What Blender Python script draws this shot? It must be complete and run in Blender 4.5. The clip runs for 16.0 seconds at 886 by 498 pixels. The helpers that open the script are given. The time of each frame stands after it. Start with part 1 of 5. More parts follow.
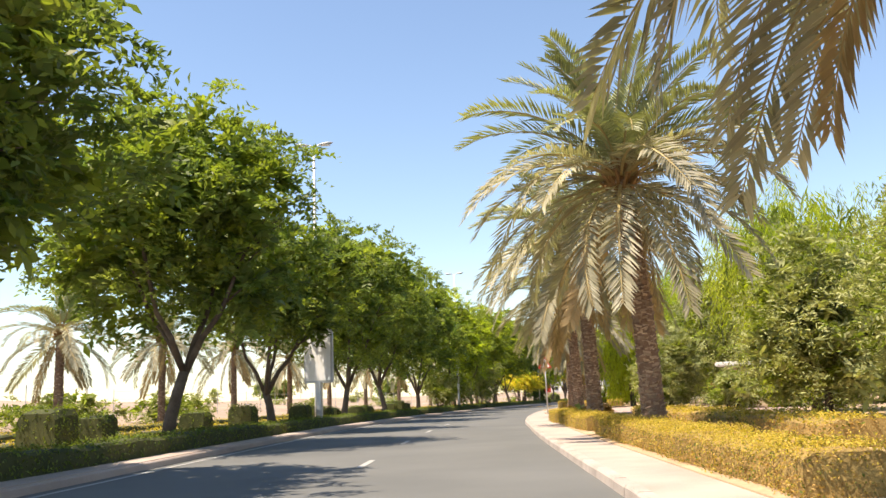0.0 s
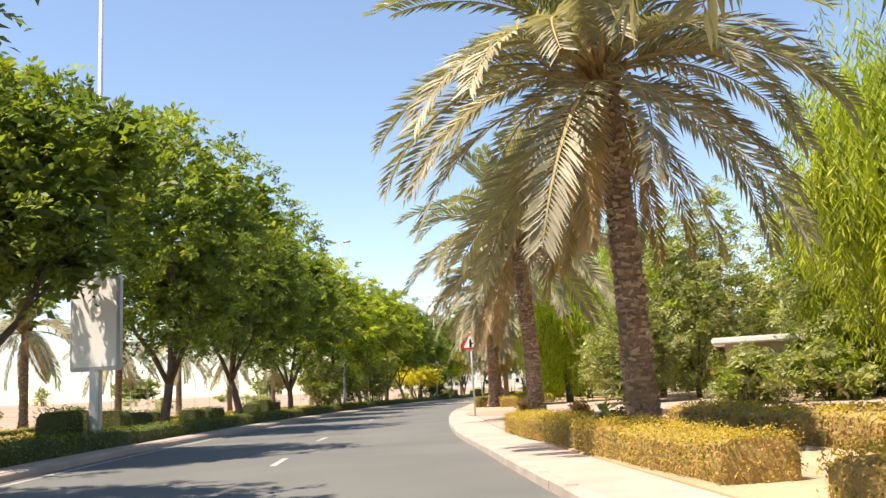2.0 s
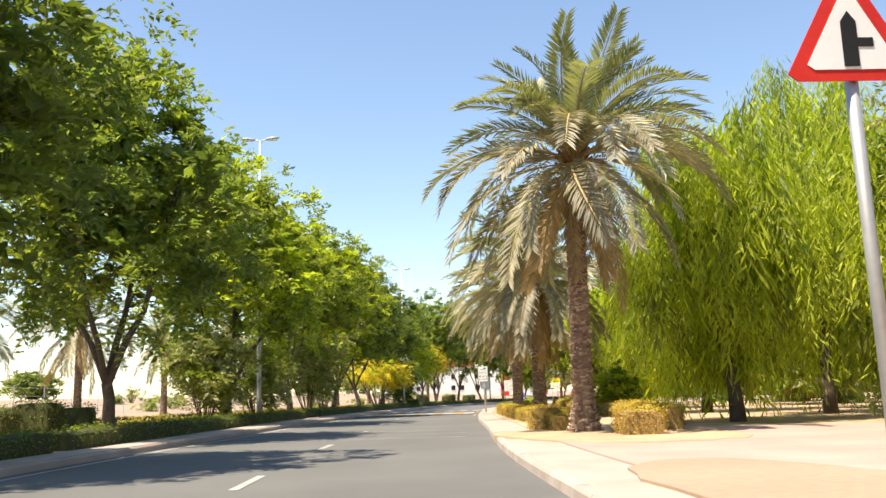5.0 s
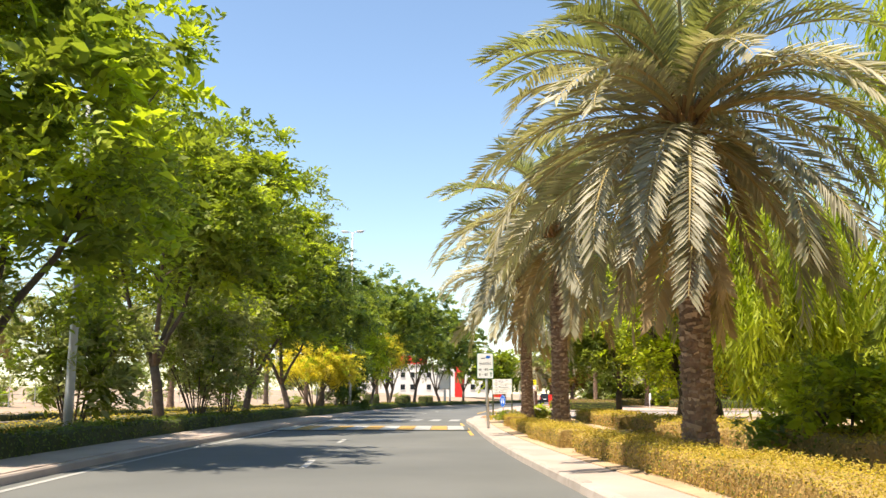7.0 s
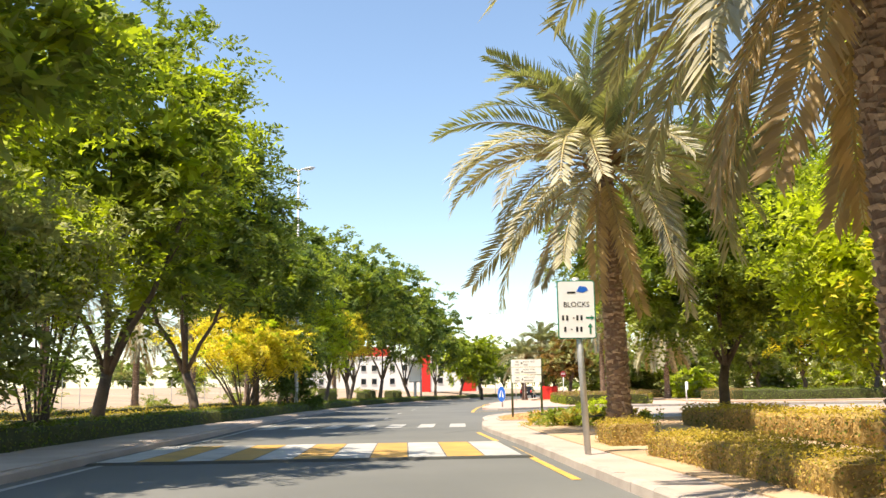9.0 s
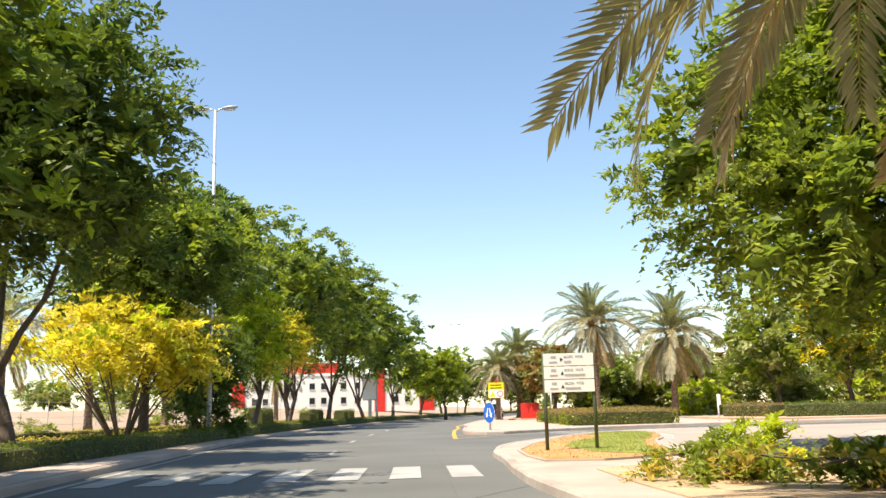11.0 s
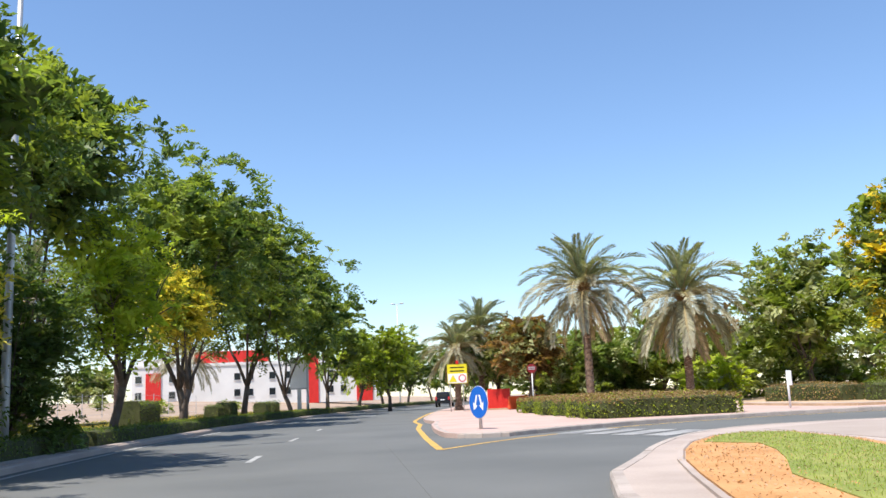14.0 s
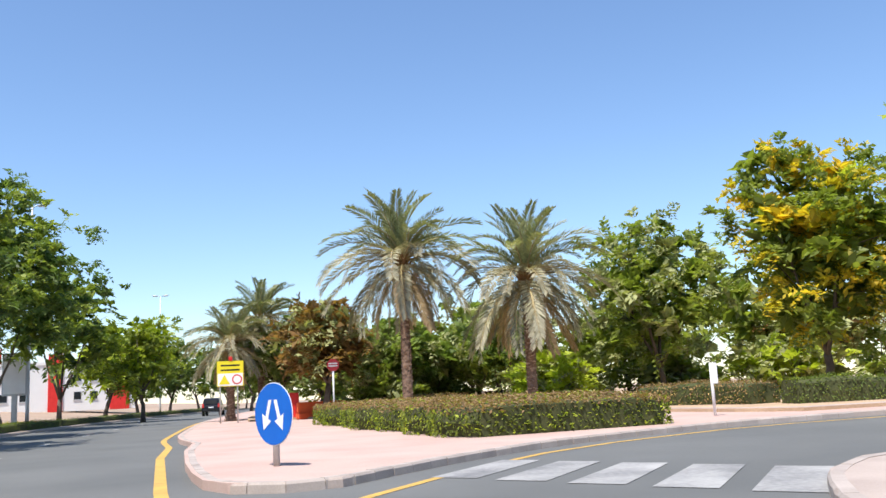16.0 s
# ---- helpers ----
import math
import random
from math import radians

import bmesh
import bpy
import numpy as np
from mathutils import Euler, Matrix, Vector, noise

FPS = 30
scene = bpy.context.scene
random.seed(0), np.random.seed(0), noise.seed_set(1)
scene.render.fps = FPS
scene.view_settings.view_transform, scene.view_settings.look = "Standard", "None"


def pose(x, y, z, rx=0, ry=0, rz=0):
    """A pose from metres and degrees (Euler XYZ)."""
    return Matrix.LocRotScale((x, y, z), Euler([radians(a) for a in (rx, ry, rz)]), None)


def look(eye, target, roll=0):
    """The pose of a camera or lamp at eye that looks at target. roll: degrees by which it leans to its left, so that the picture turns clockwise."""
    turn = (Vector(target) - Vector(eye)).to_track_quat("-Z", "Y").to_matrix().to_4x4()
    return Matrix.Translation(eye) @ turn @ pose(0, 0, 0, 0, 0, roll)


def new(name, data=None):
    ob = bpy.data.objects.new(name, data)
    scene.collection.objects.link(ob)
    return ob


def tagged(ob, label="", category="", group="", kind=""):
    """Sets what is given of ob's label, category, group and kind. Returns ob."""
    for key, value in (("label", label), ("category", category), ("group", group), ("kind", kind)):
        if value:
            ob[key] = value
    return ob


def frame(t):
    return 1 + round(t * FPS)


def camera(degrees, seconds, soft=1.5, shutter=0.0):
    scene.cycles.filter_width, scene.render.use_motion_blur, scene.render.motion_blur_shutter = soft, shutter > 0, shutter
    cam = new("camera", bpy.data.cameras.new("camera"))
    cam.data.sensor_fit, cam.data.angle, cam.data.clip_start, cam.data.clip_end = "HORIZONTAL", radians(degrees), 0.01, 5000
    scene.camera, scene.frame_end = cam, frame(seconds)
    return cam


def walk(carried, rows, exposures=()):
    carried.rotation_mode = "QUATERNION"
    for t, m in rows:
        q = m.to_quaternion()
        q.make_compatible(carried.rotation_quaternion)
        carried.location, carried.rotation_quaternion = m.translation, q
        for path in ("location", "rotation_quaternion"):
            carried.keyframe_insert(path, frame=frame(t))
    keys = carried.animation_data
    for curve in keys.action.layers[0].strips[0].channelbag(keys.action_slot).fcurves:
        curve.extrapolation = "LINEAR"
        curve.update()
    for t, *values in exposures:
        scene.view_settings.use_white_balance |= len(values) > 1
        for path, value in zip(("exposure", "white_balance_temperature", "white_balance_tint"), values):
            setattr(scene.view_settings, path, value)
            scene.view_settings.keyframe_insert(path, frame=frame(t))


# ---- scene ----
cam = camera(53.6, 16.0)
PATH = [
    (0, (2.01, 8.071, 1.248), (1.947, 10.041, 1.588), -2.2),
    (0.5, (1.869, 12.583, 1.302), (1.953, 14.552, 1.644), -2.5),
    (1, (1.751, 17.059, 1.309), (1.893, 19.027, 1.634), -2.7),
    (1.5, (1.808, 21.612, 1.236), (1.972, 23.578, 1.567), -3.0),
    (2, (1.726, 26.492, 1.237), (1.917, 28.457, 1.559), -3.0),
    (2.5, (1.794, 31.535, 1.267), (2.011, 33.497, 1.586), -3.1),
    (3, (1.921, 36.878, 1.074), (2.163, 38.836, 1.405), -2.6),
    (3.5, (2.166, 42.346, 1.046), (2.427, 44.3, 1.381), -2.6),
    (4, (2.432, 48.136, 1.011), (2.699, 50.089, 1.349), -2.3),
    (4.2, (2.527, 50.427, 1.015), (2.796, 52.38, 1.354), -2.2),
    (6.3, (4.228, 73.745, 1.344), (4.567, 75.689, 1.668), -1.1),
    (6.5, (4.448, 76.019, 1.357), (4.805, 77.96, 1.684), -1.1),
    (7, (4.9, 81.502, 1.353), (5.3, 83.434, 1.685), -0.0),
    (7.5, (5.588, 86.71, 1.302), (6.007, 88.638, 1.628), -0.9),
    (8, (6.148, 91.758, 1.187), (6.602, 93.679, 1.513), -1.5),
    (8.5, (6.759, 96.371, 1.172), (7.238, 98.285, 1.5), -1.5),
    (9, (7.587, 100.876, 1.199), (8.08, 102.787, 1.52), -0.9),
    (9.5, (8.223, 104.988, 1.166), (8.74, 106.895, 1.476), -0.3),
    (11.8, (11.705, 119.687, 1.163), (12.35, 121.542, 1.539), -2.7),
    (12, (12.01, 120.743, 1.156), (12.668, 122.607, 1.461), -2.5),
    (12.5, (12.619, 123.113, 1.151), (13.303, 124.966, 1.463), -2.3),
    (13, (13.164, 125.414, 1.165), (13.869, 127.251, 1.523), -2.9),
    (13.5, (13.644, 127.9, 1.077), (14.366, 129.731, 1.434), -2.6),
    (14, (14.345, 130.7, 1.18), (15.084, 132.528, 1.513), -2.5),
    (14.5, (15.235, 133.841, 1.191), (15.996, 135.664, 1.504), -2.5),
    (15, (16.16, 137.038, 1.138), (16.984, 138.832, 1.456), -2.5),
    (15.5, (17.503, 140.117, 1.177), (18.463, 141.842, 1.499), -2.4),
    (16, (19.402, 143.035, 1.184), (20.578, 144.621, 1.507), -2.9),
]
walk(cam, [(t, look(eye, target, roll)) for t, eye, target, roll in PATH],
     exposures=((0, 0.89, 7600, 15), (4, 0.94, 7650, 15), (6.5, 0.95, 7400, 11), (9.5, 0.97, 7600, 11), (12, 0.68, 6950, 10), (13, 0.56, 6350, 11), (16, 0.52, 6250, 13)))

# ---- world, sun and exposure ----
SUN_EL, SUN_AZ = radians(64), math.atan2(-0.90, -0.43)   # the sun stands high in the west, a little behind
world = bpy.data.worlds.new("world")
scene.world = world
world.use_nodes = True
wn = world.node_tree.nodes
sky = wn.new("ShaderNodeTexSky")
sky.sky_type = "NISHITA"
sky.sun_disc = False
sky.sun_elevation, sky.sun_rotation = SUN_EL, SUN_AZ
sky.air_density, sky.dust_density, sky.ozone_density = 1.15, 0.0, 5.0
world.node_tree.links.new(sky.outputs[0], wn["Background"].inputs[0])
wn["Background"].inputs[1].default_value = 0.13
sun = new("sun", bpy.data.lights.new("sun", "SUN"))
sun.data.energy, sun.data.angle, sun.data.color = 5.0, radians(0.5), (1.0, 0.94, 0.84)
sun.matrix_world = look((0, 0, 0), (0.90 * math.cos(SUN_EL), 0.43 * math.cos(SUN_EL), -math.sin(SUN_EL)))

# ---- materials ----


def material(name, a, b, rough=0.85, scale=1.0, fine=30.0, bump=0.3, dist=0.01, metal=0.0, per=0.0, island=0.0, leaf=0.0, spec=0.3):
    """A surface that wanders between the colours a and b at two scales, with fine relief. per, island: brightness from thing to
    thing and from leaf to leaf. leaf: how much light shines through."""
    m = bpy.data.materials.new(name)
    m.use_nodes = True
    t = m.node_tree
    n, l = t.nodes, t.links
    p = n["Principled BSDF"]
    p.inputs["Roughness"].default_value = rough
    p.inputs["Metallic"].default_value = metal
    p.inputs["Specular IOR Level"].default_value = spec
    co = n.new("ShaderNodeTexCoord")
    big, small = n.new("ShaderNodeTexNoise"), n.new("ShaderNodeTexNoise")
    big.inputs["Scale"].default_value, big.inputs["Detail"].default_value = scale, 5
    small.inputs["Scale"].default_value, small.inputs["Detail"].default_value = fine, 3
    for tex in (big, small):
        l.new(co.outputs["Object"], tex.inputs["Vector"])
    add = n.new("ShaderNodeMath")
    add.operation = "MULTIPLY_ADD"
    l.new(small.outputs["Fac"], add.inputs[0])
    add.inputs[1].default_value = 0.45
    l.new(big.outputs["Fac"], add.inputs[2])
    ramp = n.new("ShaderNodeMapRange")
    ramp.inputs["From Min"].default_value, ramp.inputs["From Max"].default_value = 0.45, 1.0
    l.new(add.outputs[0], ramp.inputs["Value"])
    mix = n.new("ShaderNodeMix")
    mix.data_type = "RGBA"
    l.new(ramp.outputs[0], mix.inputs["Factor"])
    mix.inputs["A"].default_value, mix.inputs["B"].default_value = (*a, 1), (*b, 1)
    out = mix.outputs["Result"]
    for amount, node, socket in ((per, "ShaderNodeObjectInfo", "Random"), (island, "ShaderNodeNewGeometry", "Random Per Island")):
        if amount:
            src = n.new(node)
            rng = n.new("ShaderNodeMapRange")
            rng.inputs["To Min"].default_value, rng.inputs["To Max"].default_value = 1 - amount, 1 + amount
            l.new(src.outputs[socket], rng.inputs["Value"])
            hsv = n.new("ShaderNodeHueSaturation")
            l.new(rng.outputs[0], hsv.inputs["Value"])
            l.new(out, hsv.inputs["Color"])
            out = hsv.outputs["Color"]
    l.new(out, p.inputs["Base Color"])
    if bump:
        bm = n.new("ShaderNodeBump")
        bm.inputs["Strength"].default_value, bm.inputs["Distance"].default_value = bump, dist
        l.new(small.outputs["Fac"], bm.inputs["Height"])
        l.new(bm.outputs[0], p.inputs["Normal"])
    if leaf:
        tr = n.new("ShaderNodeBsdfTranslucent")
        warm = n.new("ShaderNodeMix")
        warm.data_type, warm.blend_type = "RGBA", "MULTIPLY"
        warm.inputs["Factor"].default_value = 1.0
        l.new(out, warm.inputs["A"])
        warm.inputs["B"].default_value = (1.6, 1.7, 0.75, 1)
        l.new(warm.outputs["Result"], tr.inputs["Color"])
        sh = n.new("ShaderNodeMixShader")
        sh.inputs[0].default_value = leaf
        l.new(p.outputs[0], sh.inputs[1])
        l.new(tr.outputs[0], sh.inputs[2])
        l.new(sh.outputs[0], n["Material Output"].inputs["Surface"])
    return m


ASPHALT = material("asphalt", (0.106, 0.110, 0.106), (0.160, 0.162, 0.154), 0.9, 0.25, 60, 0.5, 0.006)
SAND = material("sand", (0.30, 0.215, 0.15), (0.42, 0.315, 0.23), 0.95, 0.15, 6, 0.5, 0.03)
SOIL = material("soil", (0.36, 0.24, 0.145), (0.56, 0.41, 0.27), 0.95, 0.6, 14, 0.6, 0.03)
CONCRETE = material("concrete", (0.34, 0.275, 0.235), (0.49, 0.405, 0.35), 0.85, 0.7, 40, 0.3, 0.004)
HUMP_WHITE = material("hump_paint_white", (0.28, 0.275, 0.265), (0.50, 0.49, 0.47), 0.75, 1.2, 30, 0.2, 0.003)
HUMP_YELLOW = material("hump_paint_yellow", (0.34, 0.20, 0.07), (0.56, 0.34, 0.09), 0.75, 1.2, 30, 0.2, 0.003)
FADED_PAINT = material("faded_line", (0.17, 0.165, 0.15), (0.27, 0.235, 0.15), 0.8, 1.5, 30, 0.2, 0.003)
KERB_STONE = material("kerb_stone", (0.33, 0.28, 0.245), (0.49, 0.42, 0.37), 0.85, 1.5, 40, 0.35, 0.004, per=0.09)
FORECOURT_PAVING = material("forecourt_paving", (0.37, 0.255, 0.215), (0.48, 0.35, 0.30), 0.85, 0.5, 25, 0.3, 0.004)
MULCH = material("mulch", (0.42, 0.20, 0.07), (0.60, 0.34, 0.15), 0.95, 1.2, 18, 0.7, 0.03)
PINK_PAVING = material("pink_paving", (0.44, 0.30, 0.25), (0.56, 0.41, 0.35), 0.85, 0.5, 25, 0.3, 0.004)
CORNER_PAVING = material("corner_paving", (0.32, 0.26, 0.22), (0.42, 0.35, 0.30), 0.85, 0.4, 30, 0.3, 0.004)
WHITE_PAINT = material("road_paint_white", (0.27, 0.27, 0.26), (0.47, 0.46, 0.435), 0.7, 1.5, 30, 0.2, 0.003)
FADED_PAINT = material("road_paint_faded", (0.15, 0.15, 0.15), (0.45, 0.44, 0.415), 0.75, 0.8, 12, 0.3, 0.003)
YELLOW_PAINT = material("road_paint_yellow", (0.40, 0.25, 0.07), (0.68, 0.42, 0.09), 0.7, 1.5, 30, 0.2, 0.003)
GRASS = material("lawn", (0.16, 0.21, 0.04), (0.33, 0.33, 0.09), 0.9, 1.5, 40, 0.6, 0.02)
BLADE = material("grass_blade", (0.22, 0.31, 0.05), (0.42, 0.46, 0.10), 0.7, 0.8, 9, 0, island=0.35, leaf=0.35)
BARK = material("bark", (0.07, 0.052, 0.04), (0.17, 0.135, 0.105), 0.95, 3, 22, 0.9, 0.03)
PALM_BARK = material("palm_bark", (0.13, 0.08, 0.055), (0.30, 0.20, 0.14), 0.95, 4, 25, 0.8, 0.02)
PALM_STUB = material("palm_leaf_stubs", (0.20, 0.14, 0.10), (0.46, 0.36, 0.27), 0.95, 3, 25, 0.6, 0.02, island=0.35)
LEAF_DARK = material("leaf_dark", (0.082, 0.132, 0.033), (0.215, 0.262, 0.066), 0.5, 0.35, 3, 0, island=0.32, per=0.12, leaf=0.43)
LEAF_GREEN = material("leaf_green", (0.125, 0.175, 0.028), (0.285, 0.320, 0.060), 0.5, 0.35, 3, 0, island=0.32, per=0.12, leaf=0.43)
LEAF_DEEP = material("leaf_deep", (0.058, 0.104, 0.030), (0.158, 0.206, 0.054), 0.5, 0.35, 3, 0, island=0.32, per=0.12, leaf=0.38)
LEAF_LIME = material("leaf_lime", (0.28, 0.36, 0.030), (0.50, 0.53, 0.060), 0.6, 0.35, 3, 0, island=0.22, per=0.10, leaf=0.45)
LEAF_YELLOW = material("leaf_yellow", (0.50, 0.42, 0.05), (0.70, 0.58, 0.10), 0.6, 0.5, 3, 0, island=0.3, leaf=0.44)
LEAF_ORANGE = material("leaf_orange", (0.38, 0.37, 0.025), (0.68, 0.44, 0.035), 0.6, 0.55, 2, 0, island=0.3, leaf=0.44)
LEAF_RUST = material("leaf_rust", (0.12, 0.09, 0.03), (0.28, 0.15, 0.05), 0.7, 0.6, 3, 0, island=0.3, leaf=0.38)
LEAF_GREY = material("leaf_grey_green", (0.21, 0.235, 0.09), (0.41, 0.42, 0.19), 0.7, 0.5, 3, 0, island=0.3, leaf=0.24)
HEDGE_YELLOW = material("hedge_yellow", (0.34, 0.25, 0.05), (0.52, 0.40, 0.085), 0.7, 0.9, 5, 0, island=0.22, leaf=0.36)
HEDGE_DRY = material("hedge_dry", (0.32, 0.20, 0.075), (0.50, 0.335, 0.13), 0.8, 0.9, 5, 0, island=0.25, leaf=0.3)
HEDGE_GREEN = material("hedge_green", (0.065, 0.105, 0.02), (0.17, 0.20, 0.035), 0.7, 0.9, 5, 0, island=0.35, leaf=0.38)
HEDGE_RED = material("hedge_reddish_top", (0.19, 0.125, 0.065), (0.34, 0.22, 0.11), 0.8, 0.9, 5, 0, island=0.35, leaf=0.31)
TWIG_DRY = material("hedge_dry_twigs", (0.26, 0.17, 0.06), (0.42, 0.30, 0.11), 0.95, 3, 25, 0.8, 0.04)
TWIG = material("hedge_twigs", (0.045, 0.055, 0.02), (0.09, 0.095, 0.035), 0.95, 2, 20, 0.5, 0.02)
FROND_GREEN = material("frond_green", (0.165, 0.18, 0.08), (0.33, 0.335, 0.17), 0.45, 0.6, 3, 0, per=0.25, island=0.2, leaf=0.22, spec=0.5)
FROND_GREY = material("frond_grey", (0.22, 0.205, 0.13), (0.44, 0.40, 0.28), 0.5, 0.6, 3, 0, per=0.25, island=0.2, leaf=0.2, spec=0.5)
FROND_DRY = material("frond_dry", (0.30, 0.21, 0.11), (0.52, 0.38, 0.22), 0.7, 0.6, 3, 0, per=0.25, island=0.2, leaf=0.25)
FROND_RIB = material("frond_rib", (0.30, 0.23, 0.09), (0.44, 0.34, 0.16), 0.6, 2, 10, 0)
GALV = material("galvanised_steel", (0.42, 0.43, 0.43), (0.58, 0.58, 0.57), 0.5, 2, 20, 0.1, 0.002, metal=0.6)
WHITE_SHEET = material("white_sign_sheet", (0.78, 0.78, 0.77), (0.86, 0.86, 0.85), 0.5, 2, 20, 0)
GREY_SHEET = material("sign_back_grey", (0.42, 0.43, 0.44), (0.52, 0.53, 0.53), 0.45, 1, 20, 0, metal=0.3)
RED_SHEET = material("red_paint", (0.55, 0.025, 0.02), (0.68, 0.04, 0.03), 0.45, 2, 20, 0)
DARK_RED = material("dark_red_sheet", (0.20, 0.015, 0.02), (0.30, 0.025, 0.03), 0.5, 2, 20, 0)
BLUE_SHEET = material("blue_sign_sheet", (0.008, 0.11, 0.50), (0.012, 0.14, 0.58), 0.4, 2, 20, 0)
YELLOW_SHEET = material("yellow_sign_sheet", (0.72, 0.62, 0.02), (0.80, 0.70, 0.03), 0.5, 2, 20, 0)
GREY_PRINT = material("grey_print", (0.07, 0.07, 0.075), (0.11, 0.11, 0.115), 0.5, 2, 20, 0)
BLACK_SHEET = material("black_print", (0.012, 0.012, 0.012), (0.025, 0.025, 0.025), 0.5, 2, 20, 0)
GREEN_POST = material("green_painted_post", (0.055, 0.085, 0.045), (0.10, 0.13, 0.07), 0.6, 3, 30, 0.1)
GREEN_PRINT = material("green_print", (0.01, 0.16, 0.09), (0.02, 0.2, 0.12), 0.5, 2, 20, 0)
WALL_WHITE = material("white_render", (0.66, 0.64, 0.60), (0.78, 0.76, 0.72), 0.85, 0.3, 12, 0.2, 0.005)
WALL_CREAM = material("cream_block", (0.42, 0.35, 0.24), (0.56, 0.47, 0.34), 0.85, 1.2, 25, 0.4, 0.006, per=0.08)
GLASS_DARK = material("dark_glass", (0.015, 0.018, 0.022), (0.03, 0.035, 0.04), 0.08, 1, 5, 0, spec=0.6)
CAR_PAINT = material("dark_car_paint", (0.012, 0.014, 0.022), (0.02, 0.022, 0.03), 0.18, 1, 5, 0, spec=0.6)
RUBBER = material("tyre_rubber", (0.014, 0.014, 0.014), (0.03, 0.03, 0.03), 0.9, 4, 40, 0.2)

# ---- helpers ----
# The lane line of the road as a plan curve: x over y.
LINE_Y = (-60, 0, 25.7, 34.8, 43.7, 53.2, 75, 91, 105, 120, 131, 140.5, 150, 159, 168, 177.5, 207, 255, 300, 360)
LINE_X = (-1.0, -0.5, -0.37, -0.3, -0.09, 0.3, 2.3, 4.65, 6.7, 9.6, 12.2, 14.95, 17.5, 20.25, 23.3, 26.5, 39.5, 65, 96, 145)


def line_x(y):
    if y > 340:
        return line_x(340) + (y - 340) * 1.0
    if y < -50:
        return line_x(-50) + (y + 50) * 0.01
    i = max(1, min(len(LINE_Y) - 3, int(np.searchsorted(LINE_Y, y)) - 1))

    def slope(j):
        return (LINE_X[j + 1] - LINE_X[j - 1]) / (LINE_Y[j + 1] - LINE_Y[j - 1])
    h = LINE_Y[i + 1] - LINE_Y[i]
    t = (y - LINE_Y[i]) / h
    return ((2 * t**3 - 3 * t * t + 1) * LINE_X[i] + (t**3 - 2 * t * t + t) * h * slope(i)
            + (-2 * t**3 + 3 * t * t) * LINE_X[i + 1] + (t**3 - t * t) * h * slope(i + 1))


def along(y, off, z=0.0):
    """The point off metres to the right of the lane line at the station y."""
    dx = (line_x(y + 0.5) - line_x(y - 0.5))
    k = 1 / math.hypot(dx, 1)
    return Vector((line_x(y) + off * k, y - off * dx * k, z))


def heading(y):
    """The road's heading at y, as a turn about z in degrees."""
    return -math.degrees(math.atan(line_x(y + 0.5) - line_x(y - 0.5)))


def mesh_object(name, verts, faces, mats, parent=None, label="", smooth=False, slots=None):
    me = bpy.data.meshes.new(name)
    me.from_pydata(verts, [], faces)
    for m in (mats if isinstance(mats, (list, tuple)) else [mats]):
        me.materials.append(m)
    if smooth:
        me.polygons.foreach_set("use_smooth", [True] * len(me.polygons))
    if slots is not None:
        me.polygons.foreach_set("material_index", list(slots))
    me.update()
    ob = new(name, me)
    if parent:
        ob.parent = parent
    if label:
        ob["label"] = label
    return ob


def part(name, bm, mat, parent=None, label="", smooth=False):
    """Links a bmesh as one mesh object under a thing or a part."""
    me = bpy.data.meshes.new(name)
    bm.to_mesh(me)
    bm.free()
    me.materials.append(mat)
    if smooth:
        me.polygons.foreach_set("use_smooth", [True] * len(me.polygons))
    ob = new(name, me)
    if parent:
        ob.parent = parent
    if label:
        ob["label"] = label
    return ob


def thing(name, m, label, category, group="", kind=""):
    ob = new(name)
    ob.empty_display_size = 0.2
    ob.matrix_basis = m
    return tagged(ob, label, category, group, kind)


def box_bm(x0, x1, y0, y1, z0, z1, bevel=0.0, bm=None):
    bm = bm or bmesh.new()
    made = bmesh.ops.create_cube(bm, size=1, matrix=Matrix.LocRotScale(((x0 + x1) / 2, (y0 + y1) / 2, (z0 + z1) / 2), None, (x1 - x0, y1 - y0, z1 - z0)))
    if bevel:
        edges = list({e for v in made["verts"] for e in v.link_edges})
        bmesh.ops.bevel(bm, geom=edges, offset=bevel, segments=2, affect="EDGES")
    return bm


def tube_bm(path, radii, sides=8, bm=None, cap=True):
    """A tapered round tube along the points of path."""
    bm = bm or bmesh.new()
    path = [Vector(p) for p in path]
    rings = []
    for i, (p, r) in enumerate(zip(path, radii)):
        d = (path[min(i + 1, len(path) - 1)] - path[max(i - 1, 0)]).normalized()
        a = d.cross(Vector((0.31, 0.95, 0.05)) if abs(d.z) > 0.5 else Vector((0, 0, 1))).normalized()
        b = d.cross(a)
        rings.append([bm.verts.new(p + r * (math.cos(w) * a + math.sin(w) * b)) for w in (2 * math.pi * k / sides for k in range(sides))])
    for r0, r1 in zip(rings, rings[1:]):
        for k in range(sides):
            bm.faces.new((r0[k], r0[(k + 1) % sides], r1[(k + 1) % sides], r1[k]))
    if cap:
        bm.faces.new(rings[0][::-1])
        bm.faces.new(rings[-1])
    bmesh.ops.recalc_face_normals(bm, faces=bm.faces)
    return bm


def disc_bm(r, depth, sides=40, sx=1.0, bm=None, y=0.0, z=0.0):
    """An upright disc that faces -y."""
    bm = bm or bmesh.new()
    m = Matrix.Translation((0, y, z)) @ Matrix.Diagonal((sx, 1, 1, 1)) @ Matrix.Rotation(radians(90), 4, "X")
    bmesh.ops.create_cone(bm, cap_ends=True, segments=sides, radius1=r, radius2=r, depth=depth, matrix=m)
    return bm


